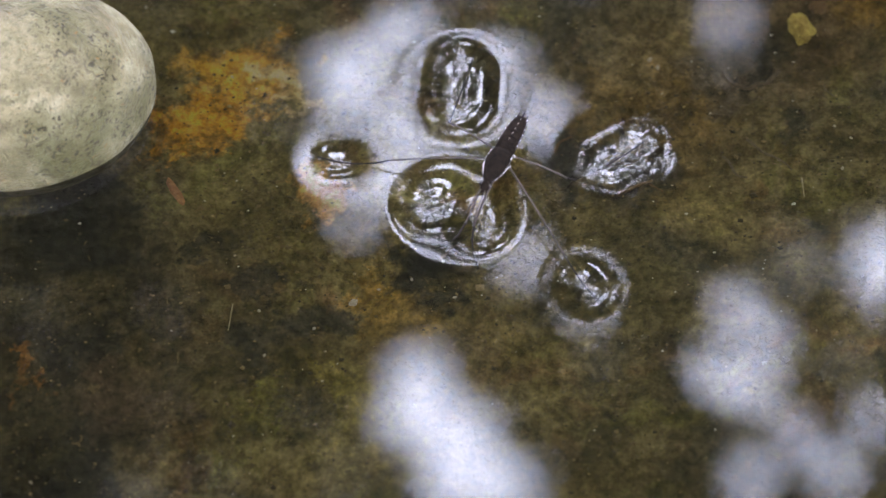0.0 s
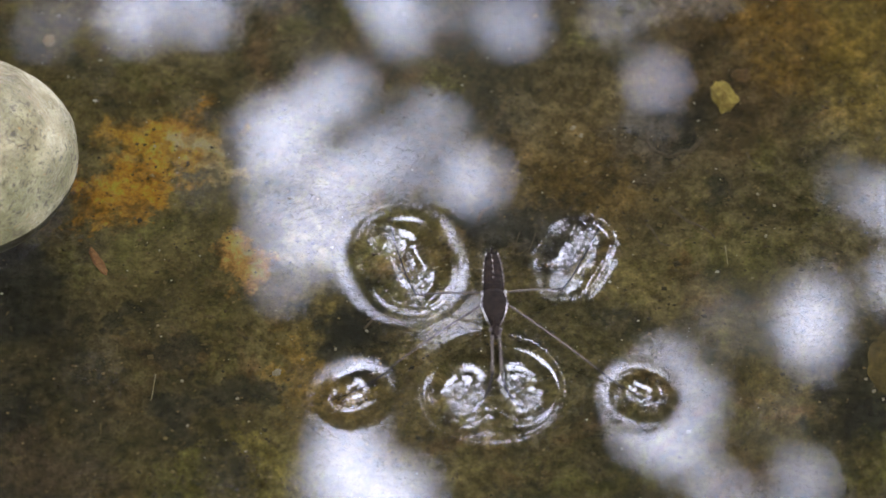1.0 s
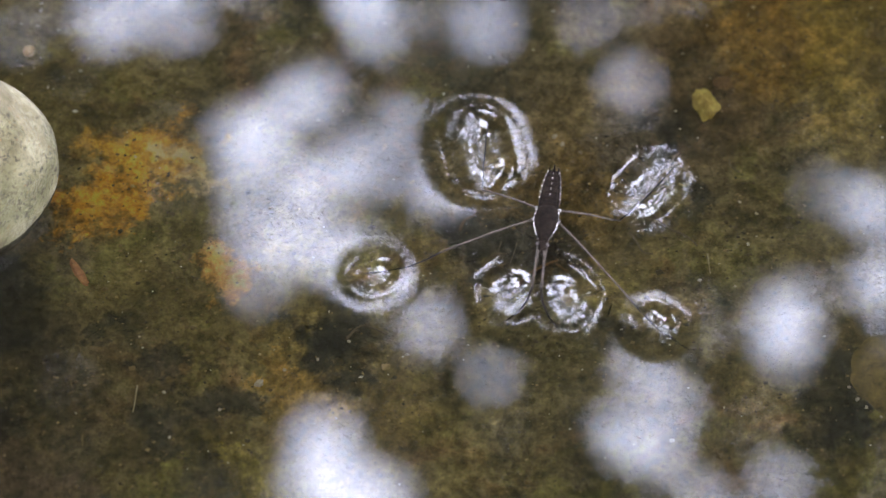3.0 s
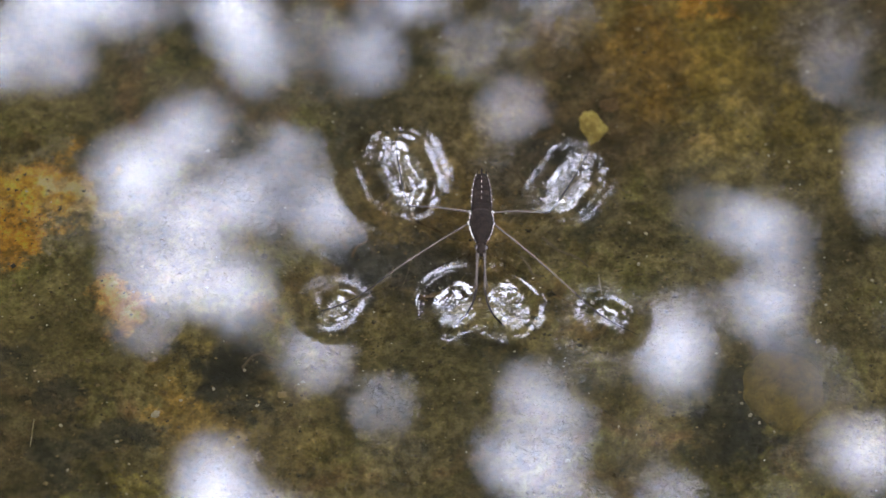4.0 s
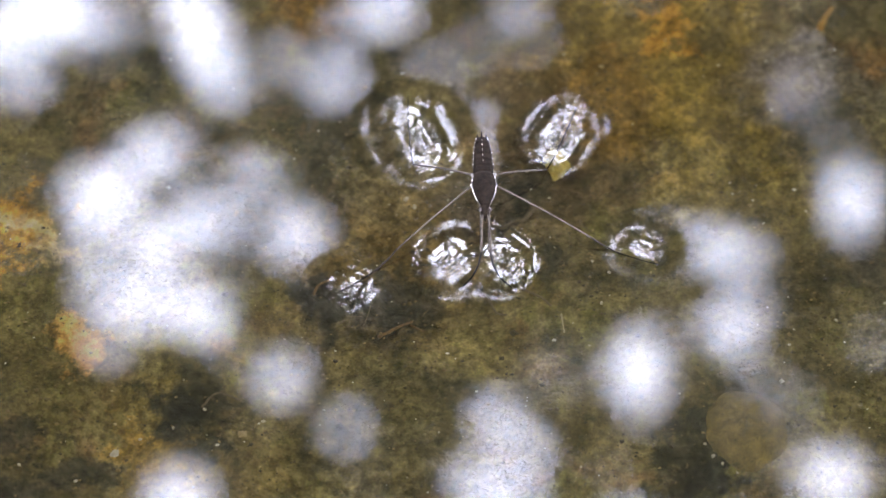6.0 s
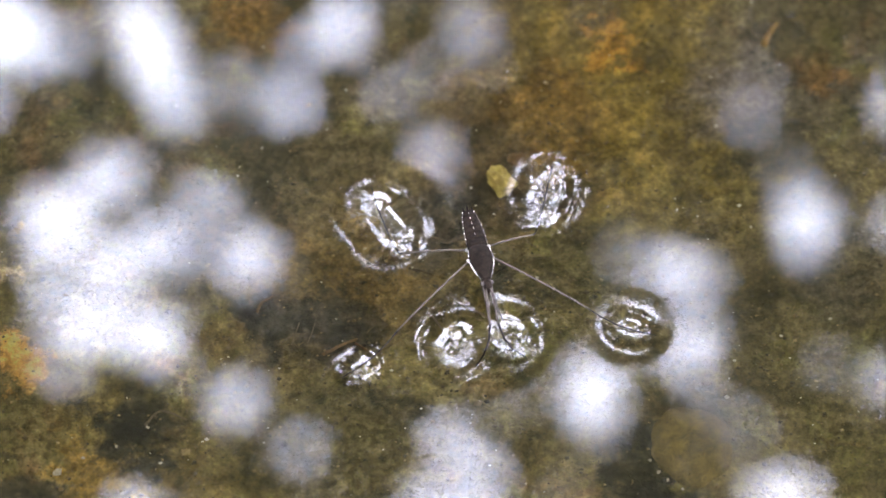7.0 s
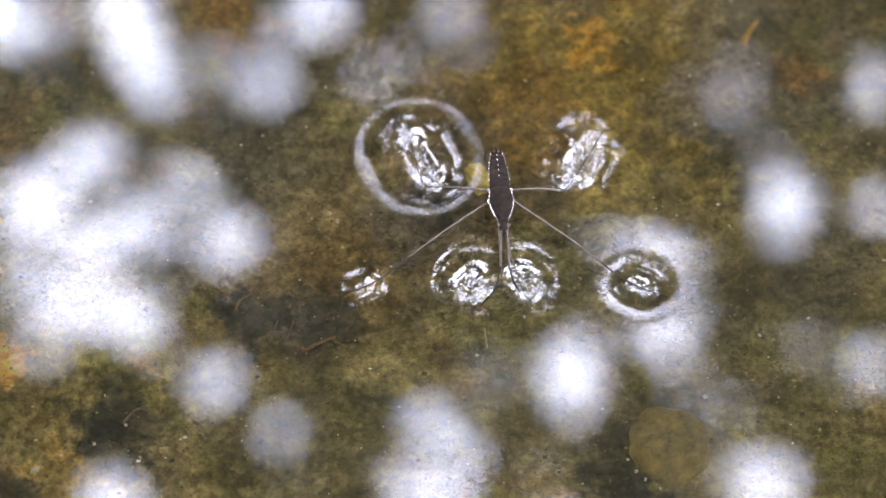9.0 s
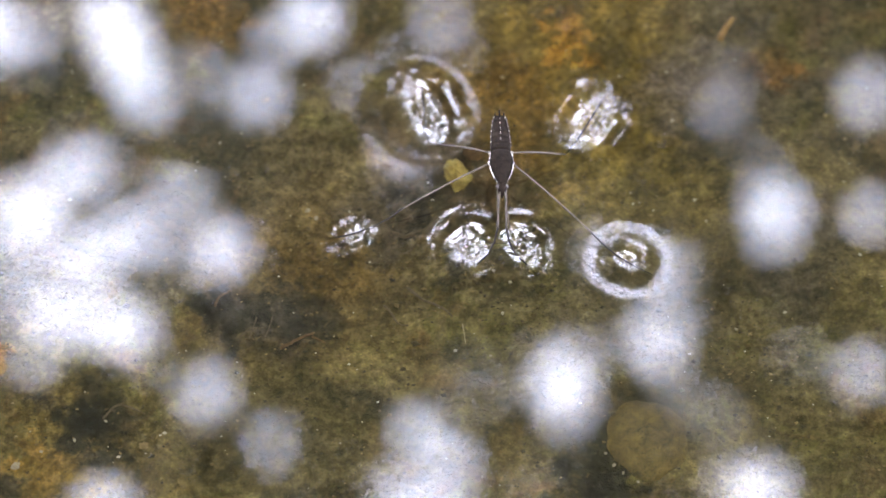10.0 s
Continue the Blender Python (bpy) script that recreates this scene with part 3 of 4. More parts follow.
def grit():
    """Loose grains strewn over the silt."""
    rng = np.random.default_rng(5)
    n = 24000
    x, y = rng.uniform(-0.062, 0.096, n), rng.uniform(-0.038, 0.060, n)
    clump = value_noise(x, y, 0.009, 77) + 0.5 * value_noise(x, y, 0.004, 78)
    keep = rng.uniform(-1, 1, n) < clump + 0.25
    x, y = x[keep], y[keep]
    n = len(x)
    r = 0.00012 * np.exp(rng.normal(0, 0.42, n))
    z = bed_height(x, y) + 0.3 * r
    dirs = np.array([(1, 0, 0), (0, 1, 0), (-1, 0, 0), (0, -1, 0), (0, 0, 1), (0, 0, -1)], float)
    turn = rng.uniform(0, 6.28, n)
    c, s = np.cos(turn)[:, None], np.sin(turn)[:, None]
    jit = rng.uniform(0.6, 1.4, (n, 6))
    vx = (dirs[:, 0] * c - dirs[:, 1] * s) * jit * r[:, None] + x[:, None]
    vy = (dirs[:, 0] * s + dirs[:, 1] * c) * jit * r[:, None] * 0.8 + y[:, None]
    vz = dirs[:, 2] * jit * r[:, None] * 0.7 + z[:, None]
    tris = np.array([(0, 1, 4), (1, 2, 4), (2, 3, 4), (3, 0, 4), (1, 0, 5), (2, 1, 5), (3, 2, 5), (0, 3, 5)])
    faces = (np.arange(n)[:, None, None] * 6 + tris).reshape(-1, 3)
    m = Mat("grit_mixed")
    rnd = m.n.new("ShaderNodeNewGeometry").outputs["Random Per Island"]
    col = m.ramp(rnd, (0.0, (0.035, 0.028, 0.018)), (0.5, (0.11, 0.085, 0.045)), (0.85, (0.28, 0.20, 0.085)), (0.965, (0.50, 0.39, 0.20)), (0.985, (0.850, 0.850, 0.782)))
    ob = sheet("grit", np.stack([vx, vy, vz], -1).reshape(-1, 3), faces, m.done(col, 0.6), smooth=False)
    return tagged(ob, "fine brown and pale grains strewn over the silt", "grit", kind="stuff")


grit()

# ---------------------------------------------------------------- the strider's way and its dimples
# seconds, x, y, heading in degrees
STRIDER_ROWS = [
    (0.0, -0.0011, 0.0005, -25.2),
    (0.1, -0.0004, -0.0021, -5.4),
    (0.2, 0.0007, -0.0037, -1.7),
    (0.3, 0.0018, -0.0056, -1.2),
    (0.4, 0.0028, -0.0064, -0.4),
    (0.5, 0.0037, -0.0074, -0.4),
    (0.6, 0.0042, -0.0073, -0.3),
    (0.8, 0.0049, -0.0081, 0.7),
    (1.0, 0.0059, -0.0077, 1.7),
    (1.5, 0.0074, -0.0057, -1.3),
    (2.0, 0.0091, -0.0030, -3.4),
    (3.3, 0.0139, 0.0051, -10.5),
    (3.5, 0.0146, 0.0063, -10.7),
    (4.0, 0.0173, 0.0051, -3.5),
    (4.5, 0.0183, 0.0062, -4.8),
    (5.1, 0.0193, 0.0098, -8.3),
    (6.3, 0.0232, 0.0142, 3.6),
    (6.5, 0.0243, 0.0104, 6.8),
    (7.0, 0.0266, 0.0070, 9.0),
    (7.5, 0.0279, 0.0078, 8.0),
    (8.0, 0.0289, 0.0091, 4.5),
    (8.5, 0.0300, 0.0111, 3.3),
    (9.0, 0.0312, 0.0135, 0.6),
    (9.5, 0.0324, 0.0153, -1.6),
    (10.0, 0.0338, 0.0174, -2.6),
]
FRONT_ROWS = [
    (0.0, -0.0051, -0.0033, -25.2),
    (0.1, -0.0020, -0.0093, -5.4),
    (0.2, -0.0002, -0.0116, -1.7),
    (0.3, 0.0014, -0.0140, -1.2),
    (0.4, 0.0025, -0.0149, -0.4),
    (0.5, 0.0032, -0.0157, -0.4),
    (0.6, 0.0036, -0.0156, -0.3),
    (0.8, 0.0044, -0.0162, 0.7),
    (1.0, 0.0055, -0.0157, 1.7),
    (1.5, 0.0070, -0.0135, -1.3),
    (2.0, 0.0083, -0.0105, -3.4),
    (3.3, 0.0124, -0.0018, -10.5),
    (3.5, 0.0127, -0.0006, -10.7),
    (4.0, 0.0169, -0.0027, -3.5),
    (4.5, 0.0173, -0.0008, -4.8),
    (5.1, 0.0180, 0.0026, -8.3),
    (6.3, 0.0227, 0.0073, 3.6),
    (6.5, 0.0243, 0.0030, 6.8),
    (7.0, 0.0263, -0.0007, 9.0),
    (7.5, 0.0275, -0.0002, 8.0),
    (8.0, 0.0285, 0.0012, 4.5),
    (8.5, 0.0294, 0.0032, 3.3),
    (9.0, 0.0305, 0.0058, 0.6),
    (9.5, 0.0315, 0.0079, -1.6),
    (10.0, 0.0326, 0.0096, -2.6),
]
HIND_LEFT_ROWS = [
    (0.0, -0.0049, 0.0108, -25.2),
    (0.1, -0.0079, 0.0066, -5.4),
    (0.2, -0.0072, 0.0031, -1.7),
    (0.3, -0.0063, 0.0013, -1.2),
    (0.4, -0.0052, 0.0000, -0.4),
    (0.5, -0.0044, -0.0011, -0.4),
    (0.6, -0.0041, -0.0012, -0.3),
    (0.8, -0.0035, -0.0021, 0.7),
    (1.0, -0.0025, -0.0017, 1.7),
    (1.5, -0.0010, 0.0002, -1.3),
    (2.0, 0.0014, 0.0047, -3.4),
    (3.3, 0.0085, 0.0140, -10.5),
    (3.5, 0.0095, 0.0146, -10.7),
    (4.0, 0.0098, 0.0129, -3.5),
    (4.5, 0.0119, 0.0138, -4.8),
    (5.1, 0.0131, 0.0190, -8.3),
    (6.3, 0.0160, 0.0216, 3.6),
    (6.5, 0.0162, 0.0165, 6.8),
    (7.0, 0.0178, 0.0132, 9.0),
    (7.5, 0.0191, 0.0133, 8.0),
    (8.0, 0.0207, 0.0159, 4.5),
    (8.5, 0.0220, 0.0185, 3.3),
    (9.0, 0.0238, 0.0205, 0.6),
    (9.5, 0.0251, 0.0234, -1.6),
    (10.0, 0.0267, 0.0259, -2.6),
]
HIND_RIGHT_ROWS = [
    (0.0, 0.0108, 0.0025, -25.2),
    (0.1, 0.0073, 0.0055, -5.4),
    (0.2, 0.0086, 0.0030, -1.7),
    (0.3, 0.0096, 0.0015, -1.2),
    (0.4, 0.0104, -0.0000, -0.4),
    (0.5, 0.0113, -0.0011, -0.4),
    (0.6, 0.0113, -0.0013, -0.3),
    (0.8, 0.0122, -0.0021, 0.7),
    (1.0, 0.0136, -0.0016, 1.7),
    (1.5, 0.0155, -0.0003, -1.3),
    (2.0, 0.0180, 0.0033, -3.4),
    (3.3, 0.0245, 0.0084, -10.5),
    (3.5, 0.0251, 0.0088, -10.7),
    (4.0, 0.0263, 0.0111, -3.5),
    (4.5, 0.0276, 0.0114, -4.8),
    (5.1, 0.0294, 0.0139, -8.3),
    (6.3, 0.0307, 0.0223, 3.6),
    (6.5, 0.0317, 0.0178, 6.8),
    (7.0, 0.0339, 0.0157, 9.0),
    (7.5, 0.0353, 0.0151, 8.0),
    (8.0, 0.0371, 0.0164, 4.5),
    (8.5, 0.0386, 0.0183, 3.3),
    (9.0, 0.0401, 0.0197, 0.6),
    (9.5, 0.0422, 0.0232, -1.6),
    (10.0, 0.0437, 0.0239, -2.6),
]
MIDDLE_LEFT_ROWS = [
    (0.0, -0.0171, 0.0023, -25.2),
    (0.1, -0.0154, -0.0108, -5.4),
    (0.2, -0.0141, -0.0140, -1.7),
    (0.3, -0.0117, -0.0145, -1.2),
    (0.4, -0.0105, -0.0151, -0.4),
    (0.5, -0.0097, -0.0160, -0.4),
    (0.6, -0.0094, -0.0159, -0.3),
    (0.8, -0.0087, -0.0164, 0.7),
    (1.0, -0.0076, -0.0157, 1.7),
    (1.5, -0.0065, -0.0133, -1.3),
    (2.0, -0.0057, -0.0098, -3.4),
    (3.3, -0.0025, 0.0026, -10.5),
    (3.5, -0.0012, 0.0051, -10.7),
    (4.0, 0.0027, -0.0023, -3.5),
    (4.5, 0.0038, 0.0002, -4.8),
    (5.1, 0.0042, 0.0052, -8.3),
    (6.3, 0.0105, 0.0027, 3.6),
    (6.5, 0.0124, -0.0012, 6.8),
    (7.0, 0.0142, -0.0032, 9.0),
    (7.5, 0.0151, -0.0020, 8.0),
    (8.0, 0.0158, 0.0000, 4.5),
    (8.5, 0.0163, 0.0027, 3.3),
    (9.0, 0.0172, 0.0056, 0.6),
    (9.5, 0.0178, 0.0084, -1.6),
    (10.0, 0.0186, 0.0113, -2.6),
]
MIDDLE_RIGHT_ROWS = [
    (0.0, 0.0073, -0.0116, -25.2),
    (0.1, 0.0144, -0.0106, -5.4),
    (0.2, 0.0146, -0.0127, -1.7),
    (0.3, 0.0150, -0.0135, -1.2),
    (0.4, 0.0167, -0.0143, -0.4),
    (0.5, 0.0174, -0.0155, -0.4),
    (0.6, 0.0177, -0.0156, -0.3),
    (0.8, 0.0185, -0.0166, 0.7),
    (1.0, 0.0197, -0.0163, 1.7),
    (1.5, 0.0207, -0.0148, -1.3),
    (2.0, 0.0215, -0.0127, -3.4),
    (3.3, 0.0239, -0.0055, -10.5),
    (3.5, 0.0246, -0.0046, -10.7),
    (4.0, 0.0292, -0.0046, -3.5),
    (4.5, 0.0300, -0.0035, -4.8),
    (5.1, 0.0304, -0.0007, -8.3),
    (6.3, 0.0389, 0.0085, 3.6),
    (6.5, 0.0390, 0.0029, 6.8),
    (7.0, 0.0410, 0.0001, 9.0),
    (7.5, 0.0423, 0.0009, 8.0),
    (8.0, 0.0431, 0.0012, 4.5),
    (8.5, 0.0437, 0.0021, 3.3),
    (9.0, 0.0445, 0.0048, 0.6),
    (9.5, 0.0452, 0.0061, -1.6),
    (10.0, 0.0458, 0.0071, -2.6),
]


def segment_far(x, y, a, b):
    """The distance from points to the line from a to b, and where along it they lie."""
    d = np.subtract(b, a)
    k = np.clip(((x - a[0]) * d[0] + (y - a[1]) * d[1]) / (d @ d), 0, 1)
    return np.hypot(x - a[0] - k * d[0], y - a[1] - k * d[1]), k


def dimple(name, legs, across, along, deep, reach, seed, label, ripple, wave, crinkle, pucker, core_length=0.4, edge=8, crease=0.1, lean=0.0, tail=0.10):
    """A round piece of the water's skin that a leg presses down; its rim is level with the sheet.
    legs: the lines along which the skin is pressed, in the dimple's own space; ripple and wave: height and length of the
    rings round them; crinkle and pucker: height and half width of the ribbon of skin that the leg's hairs wrinkle; lean: how much of it
    lies on the leg's left side; tail: the share of the depth that dies away slowly."""
    rings, turns = round(across / 0.00003), round(across / 0.000016)
    q, a = np.meshgrid(np.linspace(0, 1, rings) ** 0.85, np.linspace(0, 2 * np.pi, turns, endpoint=False), indexing="ij")
    x, y = across * q * np.cos(a), along * q * np.sin(a)
    fade = (1 - q ** edge) ** 2
    h = np.zeros_like(x)
    for n, (p0, p1) in enumerate(legs):
        mid = [0.5 * (u + v) for u, v in zip(p0, p1)]
        core = [[m + core_length * (u - m) for m, u in zip(mid, p)] for p in (p0, p1)]
        far, _ = segment_far(x, y, *core)
        uneven = far * (1 + 0.16 * np.exp(-far / reach) * value_noise(x, y, 0.0021, seed + 2 + n))
        h -= (1 - crease - tail) * deep * np.exp(-np.sqrt(uneven ** 2 + (0.25 * reach) ** 2) / reach)
        h -= tail * deep * np.exp(-np.sqrt(far ** 2 + reach ** 2) / 0.0019)
        # rings that come and go round the foot
        strength = np.clip(0.55 + 0.9 * value_noise(x, y, 0.0016, seed + 11 + n), 0, 1.3)
        ring = ripple * MM * strength * np.sin(far * 2 * np.pi / wave + 1.1 * value_noise(x, y, 0.0014, seed + 3))
        h += ring * np.exp(-(far / (1.7 * reach)) ** 2)
        # a crease under the leg; its hairs pucker the skin into small lengthwise folds
        far, k = segment_far(x, y, p0, p1)
        h -= crease * deep * np.exp(-np.sqrt(far ** 2 + 0.00020 ** 2) / 0.0006)
        d = np.subtract(p1, p0) / math.dist(p0, p1)
        u, v = x * d[0] + y * d[1], y * d[0] - x * d[1]
        width = pucker * (1 + 0.45 * value_noise(u, v, 0.0012, seed + 5)) * (1 + lean * np.tanh(v / 0.0003))
        near = np.exp(-(far / width) ** 2) * np.clip(0.75 + 0.8 * value_noise(u, v, 0.0009, seed + 6), 0.1, 1.4)
        h += crinkle * near * (0.000060 * value_noise(u, v, 0.00025, seed + 7 + n) + 0.000050 * value_noise(0.75 * u + seed, v, 0.00060, seed + 9 + n))
    h = h * fade + 0.00002
    ob = sheet(name, np.stack([x, y, h], -1).reshape(-1, 3), grid_faces(rings, turns, True), WATER_SKIN)
    ob.visible_shadow = False
    return tagged(ob, label, "water dimple", "dimples under the strider's legs")


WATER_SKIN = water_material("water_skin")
DIMPLES = [
    (FRONT_ROWS, dimple("water_dimple", [((-3.0 * MM, -0.35 * MM), (-2.3 * MM, 0.3 * MM)), ((2.3 * MM, 0.3 * MM), (3.0 * MM, -0.35 * MM))],
                        7.3 * MM, 6.5 * MM, 1.35 * MM, 0.95 * MM, 21, "twin dimple in the water under the front feet", 0.020, 0.00044, 0.9, 0.0011, 1.0, 7, 0.1), 7.3 * MM, 6.5 * MM),
    (HIND_LEFT_ROWS, dimple("water_dimple", [((1.2 * MM, -3.0 * MM), (-1.3 * MM, 3.5 * MM))],
                            7.3 * MM, 7.3 * MM, 1.6 * MM, 0.95 * MM, 31, "long sparkling dimple under a hind leg", 0.022, 0.0012, 1.9, 0.00070, 0.38, 8, 0.06, 0.5), 7.3 * MM, 7.3 * MM),
    (HIND_RIGHT_ROWS, dimple("water_dimple", [((-1.4 * MM, -2.2 * MM), (1.8 * MM, 2.8 * MM))],
                             6.6 * MM, 6.8 * MM, 1.3 * MM, 0.9 * MM, 41, "long sparkling dimple under a hind leg", 0.040, 0.0011, 1.8, 0.00105, 0.45, 8, 0.06, 0.1), 6.6 * MM, 6.8 * MM),
    (MIDDLE_LEFT_ROWS, dimple("water_dimple", [((0.9 * MM, 0.45 * MM), (-1.0 * MM, -0.5 * MM))],
                              4.8 * MM, 4.6 * MM, 0.34 * MM, 0.65 * MM, 51, "small dimple under the tip of a middle leg", 0.006, 0.0009, 0.8, 0.0003), 4.8 * MM, 4.6 * MM),
    (MIDDLE_RIGHT_ROWS, dimple("water_dimple", [((-0.8 * MM, 0.4 * MM), (0.9 * MM, -0.5 * MM))],
                               4.7 * MM, 4.7 * MM, 0.50 * MM, 0.62 * MM, 61, "round dimple under the tip of a middle leg", 0.010, 0.0009, 0.8, 0.0004, tail=0.06), 4.7 * MM, 4.7 * MM),
]


def water_sheet():
    xs = np.linspace(-4.4, 4.4, 9)
    x, y = np.meshgrid(xs, xs)
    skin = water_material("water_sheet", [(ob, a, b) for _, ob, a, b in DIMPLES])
    ob = sheet("water", np.stack([x, y, 0 * x], -1).reshape(-1, 3), grid_faces(9, 9), skin)
    ob.visible_shadow = False
    return tagged(ob, "still clear shallow water mirroring the bright sky", "water", kind="structure")


water_sheet()


# ---------------------------------------------------------------- the water strider (head towards -y, feet at z = 0)
DARK_LIMB = chitin("dark_leg_brown", (0.0025, 0.0020, 0.0017), (0.010, 0.008, 0.0066), 0.45)
BODY = chitin("dark_brown_velvet_chitin", (0.0008, 0.0006, 0.0005), (0.0066, 0.0045, 0.0032), 0.85, 2500.0)


def silver_hair():
    m = Mat("silver_hair")
    tuft = m.noise(2600.0, 3.0, 0.6)
    col = m.ramp(tuft, (0.42, (0.012, 0.010, 0.009)), (0.52, (0.09, 0.083, 0.076)), (0.62, (0.30, 0.28, 0.255)))
    return m.done(col, 0.45, m.bump(m.noise(6000.0, 3.0), 0.00003, 0.6), Specular_IOR_Level=0.2)


BELLY = silver_hair()
LIMB = chitin("leg_brown", (0.009, 0.0070, 0.0057), (0.039, 0.032, 0.026), 0.5)
EYE = chitin("eye_dark", (0.012, 0.010, 0.010), (0.03, 0.025, 0.022), 0.2)


def hull(stations, sides=20):
    """A closed body through oval sections: y, half width, half height, height of the centre, in millimetres."""
    bm = bmesh.new()
    rings = []
    for y, w, h, z in stations:
        ring = []
        for k in range(sides):
            a = 2 * math.pi * k / sides
            c, s = math.cos(a), math.sin(a)
            ring.append(bm.verts.new((MM * w * math.copysign(abs(c) ** 0.85, c), MM * y, MM * (z + h * s))))
        rings.append(ring)
    for a, b in zip(rings, rings[1:]):
        for k in range(sides):
            bm.faces.new((a[k], a[(k + 1) % sides], b[(k + 1) % sides], b[k]))
    bm.faces.new(rings[0][::-1])
    bm.faces.new(rings[-1])
    bmesh.ops.recalc_face_normals(bm, faces=bm.faces)
    return bm


def ball(x, y, z, rx, ry, rz, sub=2):
    bm = bmesh.new()
    bmesh.ops.create_icosphere(bm, subdivisions=sub, radius=1)
    for v in bm.verts:
        v.co = Vector((MM * (x + v.co.x * rx), MM * (y + v.co.y * ry), MM * (z + v.co.z * rz)))
    return bm


def limb(points, r0, r1):
    """A thin leg piece through points in millimetres, tapering from r0 to r1."""
    n = len(points) - 1
    return tube(bmesh.new(), [[MM * c for c in p] for p in points], [MM * (r0 + (r1 - r0) * k / n) for k in range(n + 1)])


LIFT = 0.6  # millimetres by which the body rides higher than its own origin


def leg(name, root, coxa, knee, points, r, label):
    """A leg whose origin is its hip: femur, with the tibia and the foot under it; knee and foot heights are over the water."""
    knee, points = (knee[0], knee[1], knee[2] - LIFT), [(x, y, z - LIFT) for x, y, z in points]
    rel = lambda p: [a - b for a, b in zip(p, coxa)]
    femur = part(name, limb([(0, 0, 0), *[rel(tuple(a + (b - a) * k + (0, 0, 0.25 * math.sin(math.pi * k))[n] for n, (a, b) in enumerate(zip(coxa, knee))))
                                         for k in (0.25, 0.5, 0.75)], rel(knee)], r, r * 0.75), LIMB, root, label)
    femur.location = [MM * c for c in coxa]
    tibia = part("tibia", limb([rel(knee), *[rel(p) for p in points]], r * 0.8, r * 0.55), DARK_LIMB, femur, "darker shin")
    part("tarsus", limb([rel(points[-1]), [a + 0.28 * (a - b) for a, b in zip(rel(points[-1]), rel(points[-2]))]], r * 0.55, r * 0.3), DARK_LIMB, femur)
    part("knee", ball(*rel(knee), r * 1.05, r * 1.05, r * 1.05), LIMB, femur)
    return femur


def water_strider():
    root = tagged(new("water_strider"), "dark brown water strider resting on the water's skin", "insect")
    # seven rings, each a little raised behind its joint
    profile = [(5.75, 0.42, 0.14), (5.0, 0.76, 0.36), (4.0, 0.90, 0.46), (2.8, 0.98, 0.54), (1.8, 1.0, 0.58), (0.8, 1.0, 0.6)]
    stations = []
    for k in range(50):
        y = 5.75 - 4.95 * k / 49
        (y0, w0, h0), (y1, w1, h1) = next((p, n) for p, n in zip(profile, profile[1:]) if n[0] <= y + 1e-6)
        f = (y0 - y) / (y0 - y1)
        ridge = ((5.75 - y) / 0.72) % 1
        stations.append((y, (w0 + (w1 - w0) * f) * (1 + 0.035 * ridge), (h0 + (h1 - h0) * f) * (1 + 0.16 * ridge), 2.5 + 0.02 * (5.75 - y)))
    part("abdomen", hull(stations), BODY, root)
    part("thorax", hull([(1.4, 0.80, 0.4, 2.75), (0.9, 1.10, 0.62, 2.75), (0.0, 1.22, 0.72, 2.75), (-0.9, 1.12, 0.70, 2.7), (-1.7, 0.80, 0.60, 2.65),
                         (-2.3, 0.52, 0.48, 2.6), (-2.5, 0.42, 0.40, 2.6)]), BODY, root)
    head = part("head", hull([(-2.4, 0.36, 0.36, 2.55), (-2.8, 0.50, 0.42, 2.5), (-3.2, 0.42, 0.38, 2.45), (-3.6, 0.22, 0.26, 2.3)]), BODY, root)
    part("beak", limb([(0, -3.5, 2.3), (0, -3.7, 1.9), (0, -3.3, 1.6)], 0.12, 0.06), BODY, head)
    for s in (-1, 1):
        part("eye", ball(0.46 * s, -2.85, 2.6, 0.22, 0.28, 0.24), EYE, head)
        part("antenna", limb([(0.2 * s, -3.4, 2.5), (0.34 * s, -4.4, 2.7), (0.42 * s, -5.8, 2.4), (0.7 * s, -7.0, 1.8)], 0.07, 0.04), LIMB, head)
        # silver hairs along the flank
        part("flank_stripe", limb([(1.08 * s, 0.9, 2.95), (1.22 * s, 0.0, 2.9), (1.12 * s, -0.9, 2.85), (0.84 * s, -1.7, 2.75), (0.5 * s, -2.35, 2.7)], 0.055, 0.05), BELLY, root, "silvery hair along the flank")
        part("abdomen_edge", limb([(0.50 * s, 5.7, 2.6), (0.70 * s, 5.1, 2.65), (0.88 * s, 4.0, 2.75), (0.98 * s, 2.8, 2.8), (1.03 * s, 1.8, 2.85)], 0.06, 0.06), LIMB, root, "paler raised edge of the abdomen")
        for y, w in ((2.3, 1.0), (3.0, 0.96), (3.7, 0.91), (4.4, 0.82), (5.0, 0.72), (5.5, 0.57)):
            part("edge_spot", ball(w * s * 1.02, y, 2.88 - 0.05 * (y - 2), 0.05, 0.11, 0.06, 1), BELLY, root, "tiny silver spot")
        part("tail_spine", limb([(0.46 * s, 5.4, 2.6), (0.44 * s, 6.0, 2.7)], 0.10, 0.05), BODY, root)
        part("hip", ball(1.2 * s, 0.0, 2.5, 0.20, 0.22, 0.2), BELLY, root, "silvery hip joint")
        part("hip", ball(1.12 * s, 1.3, 2.5, 0.19, 0.2, 0.19), BELLY, root, "silvery hip joint")
    for y in (2.6, 3.3, 3.95, 4.6, 5.2):
        top = min(stations, key=lambda p: abs(p[0] - y))
        part("back_spot", ball(0, y, top[3] + top[2] + 0.02, 0.05, 0.19, 0.06, 1), BELLY, root, "tiny silver spot")
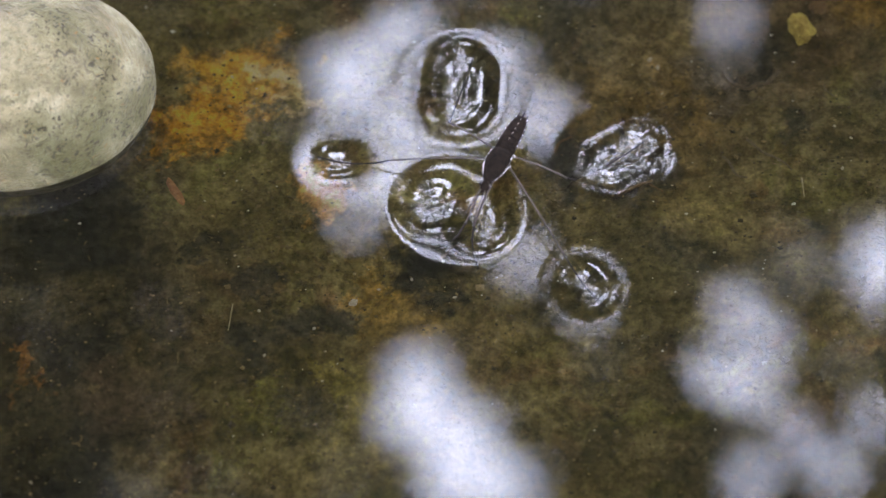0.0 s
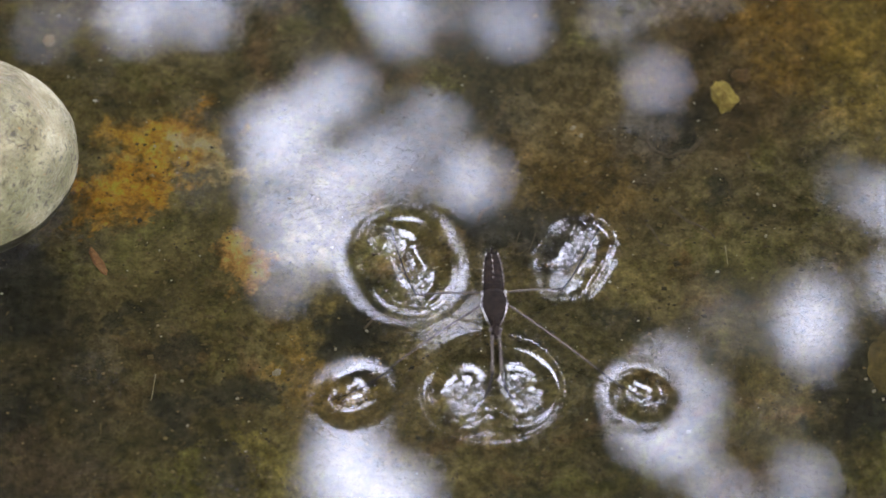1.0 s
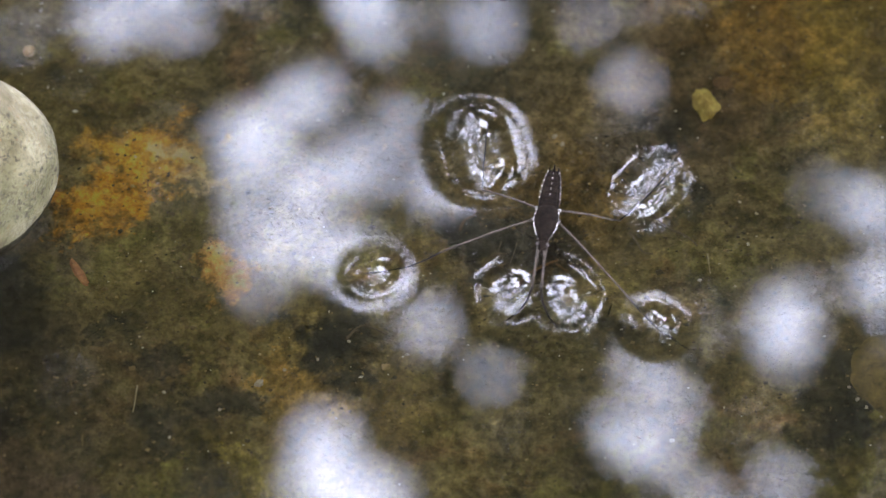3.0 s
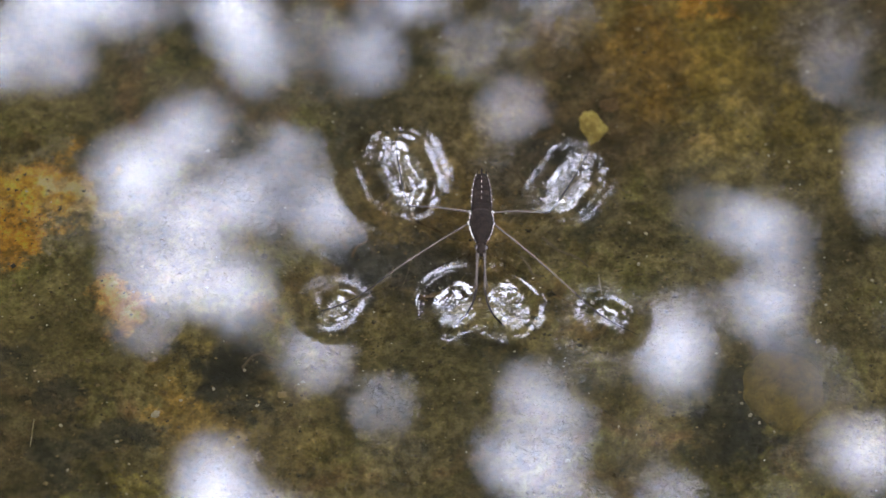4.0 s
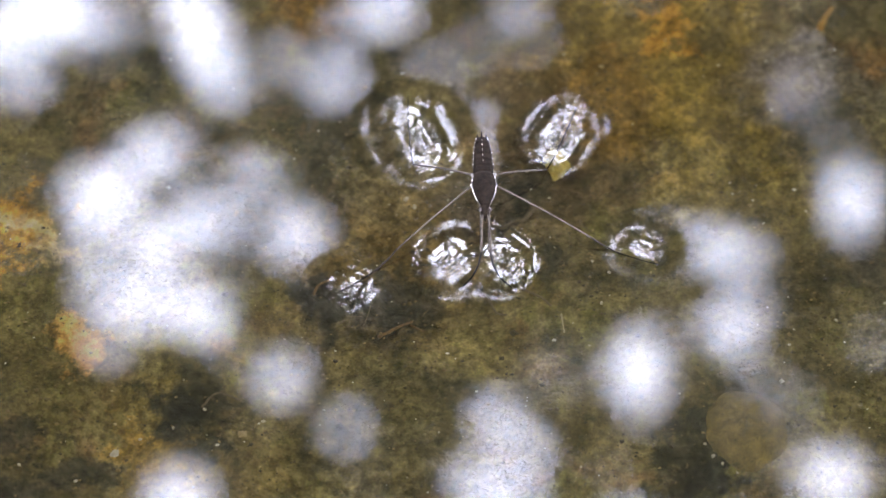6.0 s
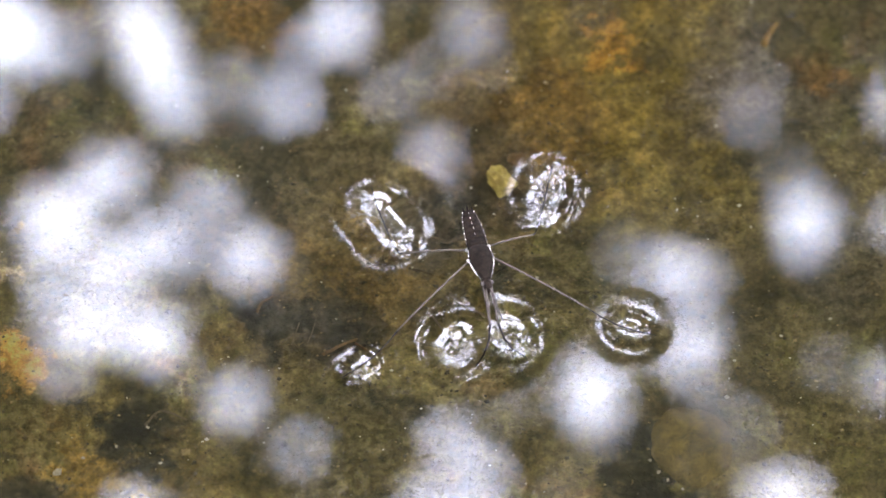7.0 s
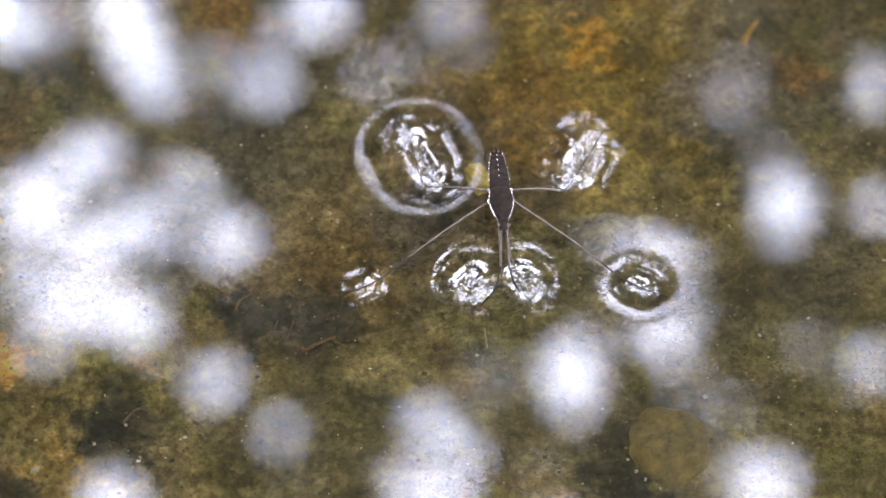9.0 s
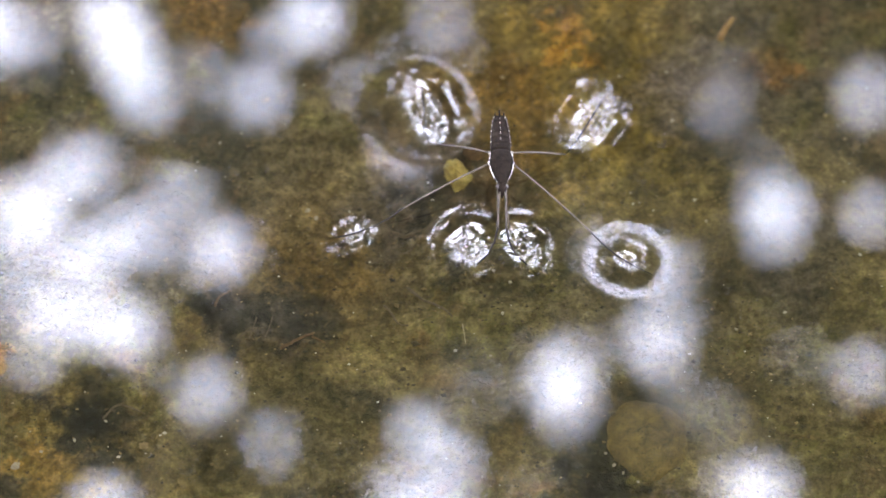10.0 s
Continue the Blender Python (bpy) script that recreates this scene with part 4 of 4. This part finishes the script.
    part("tail_spine", limb([(0, 5.5, 2.65), (0, 6.35, 2.75)], 0.13, 0.05), BODY, root)
    legs = {}
    for key, s, knee, tail in (("left", -1, (-7.2, 2.2, 1.1), [(-7.6, 3.0, -0.15), (-8.4, 5.0, -0.72), (-9.6, 8.6, -0.66), (-10.1, 10.4, -0.15)]),
                               ("right", 1, (6.3, 2.3, 1.2), [(7.0, 3.2, -0.15), (8.0, 4.6, -0.55), (10.2, 8.2, -0.5), (11.2, 9.8, -0.12)])):
        legs["hind_" + key] = leg("hind_leg", root, (1.12 * s, 1.3, 2.5), knee, tail, 0.108, "thin brown hind leg")
    for key, s, knee, tail in (("left", -1, (-9.3, -5.3, 1.15), [(-10.4, -6.1, 0.55), (-12.2, -7.2, -0.08), (-14.2, -8.2, -0.22), (-15.4, -8.8, -0.05)]),
                               ("right", 1, (9.6, -6.4, 1.15), [(10.6, -7.05, 0.55), (12.2, -8.0, -0.12), (14.4, -9.2, -0.30), (15.6, -9.9, -0.08)])):
        legs["middle_" + key] = leg("middle_leg", root, (1.2 * s, 0.0, 2.5), knee, tail, 0.108, "long thin middle leg")
    for key, s in (("left", -1), ("right", 1)):
        legs["front_" + key] = leg("front_leg", root, (0.36 * s, -2.3, 2.3), (0.42 * s, -6.4, 1.2), [(0.75 * s, -7.6, 0.3), (1.5 * s, -8.7, -0.5), (2.3 * s, -9.6, -0.5)], 0.15, "short front leg held forward")
    return root, legs


STRIDER, LEGS = water_strider()
# where each foot stands in the strider's own space when its leg is not turned
FEET = {"hind_left": (HIND_LEFT_ROWS, (-8.9, 6.6)), "hind_right": (HIND_RIGHT_ROWS, (9.0, 6.6)),
        "middle_left": (MIDDLE_LEFT_ROWS, (-13.6, -7.9)), "middle_right": (MIDDLE_RIGHT_ROWS, (13.6, -8.8))}


def motions():
    walk(STRIDER, [(t, pose(x, y - 0.6 * LIFT * MM, LIFT * MM, 0, 0, turn)) for t, x, y, turn in STRIDER_ROWS])
    for rows, ob, _, _ in DIMPLES:
        walk(ob, [(t, pose(x, y, 0, 0, 0, turn)) for t, x, y, turn in rows])
    for key, (rows, foot) in FEET.items():
        hip = LEGS[key].location.copy()
        rest = math.atan2(foot[1] * MM - hip.y, foot[0] * MM - hip.x)
        keys = []
        for (t, x, y, turn), (_, fx, fy, _) in zip(STRIDER_ROWS, rows):
            at = pose(x, y - 0.6 * LIFT * MM, 0, 0, 0, turn).inverted() @ Vector((fx, fy, 0))
            swing = math.degrees(math.atan2(at.y - hip.y, at.x - hip.x) - rest)
            keys.append((t, pose(*hip, 0, 0, (swing + 180) % 360 - 180)))
        walk(LEGS[key], keys)


motions()
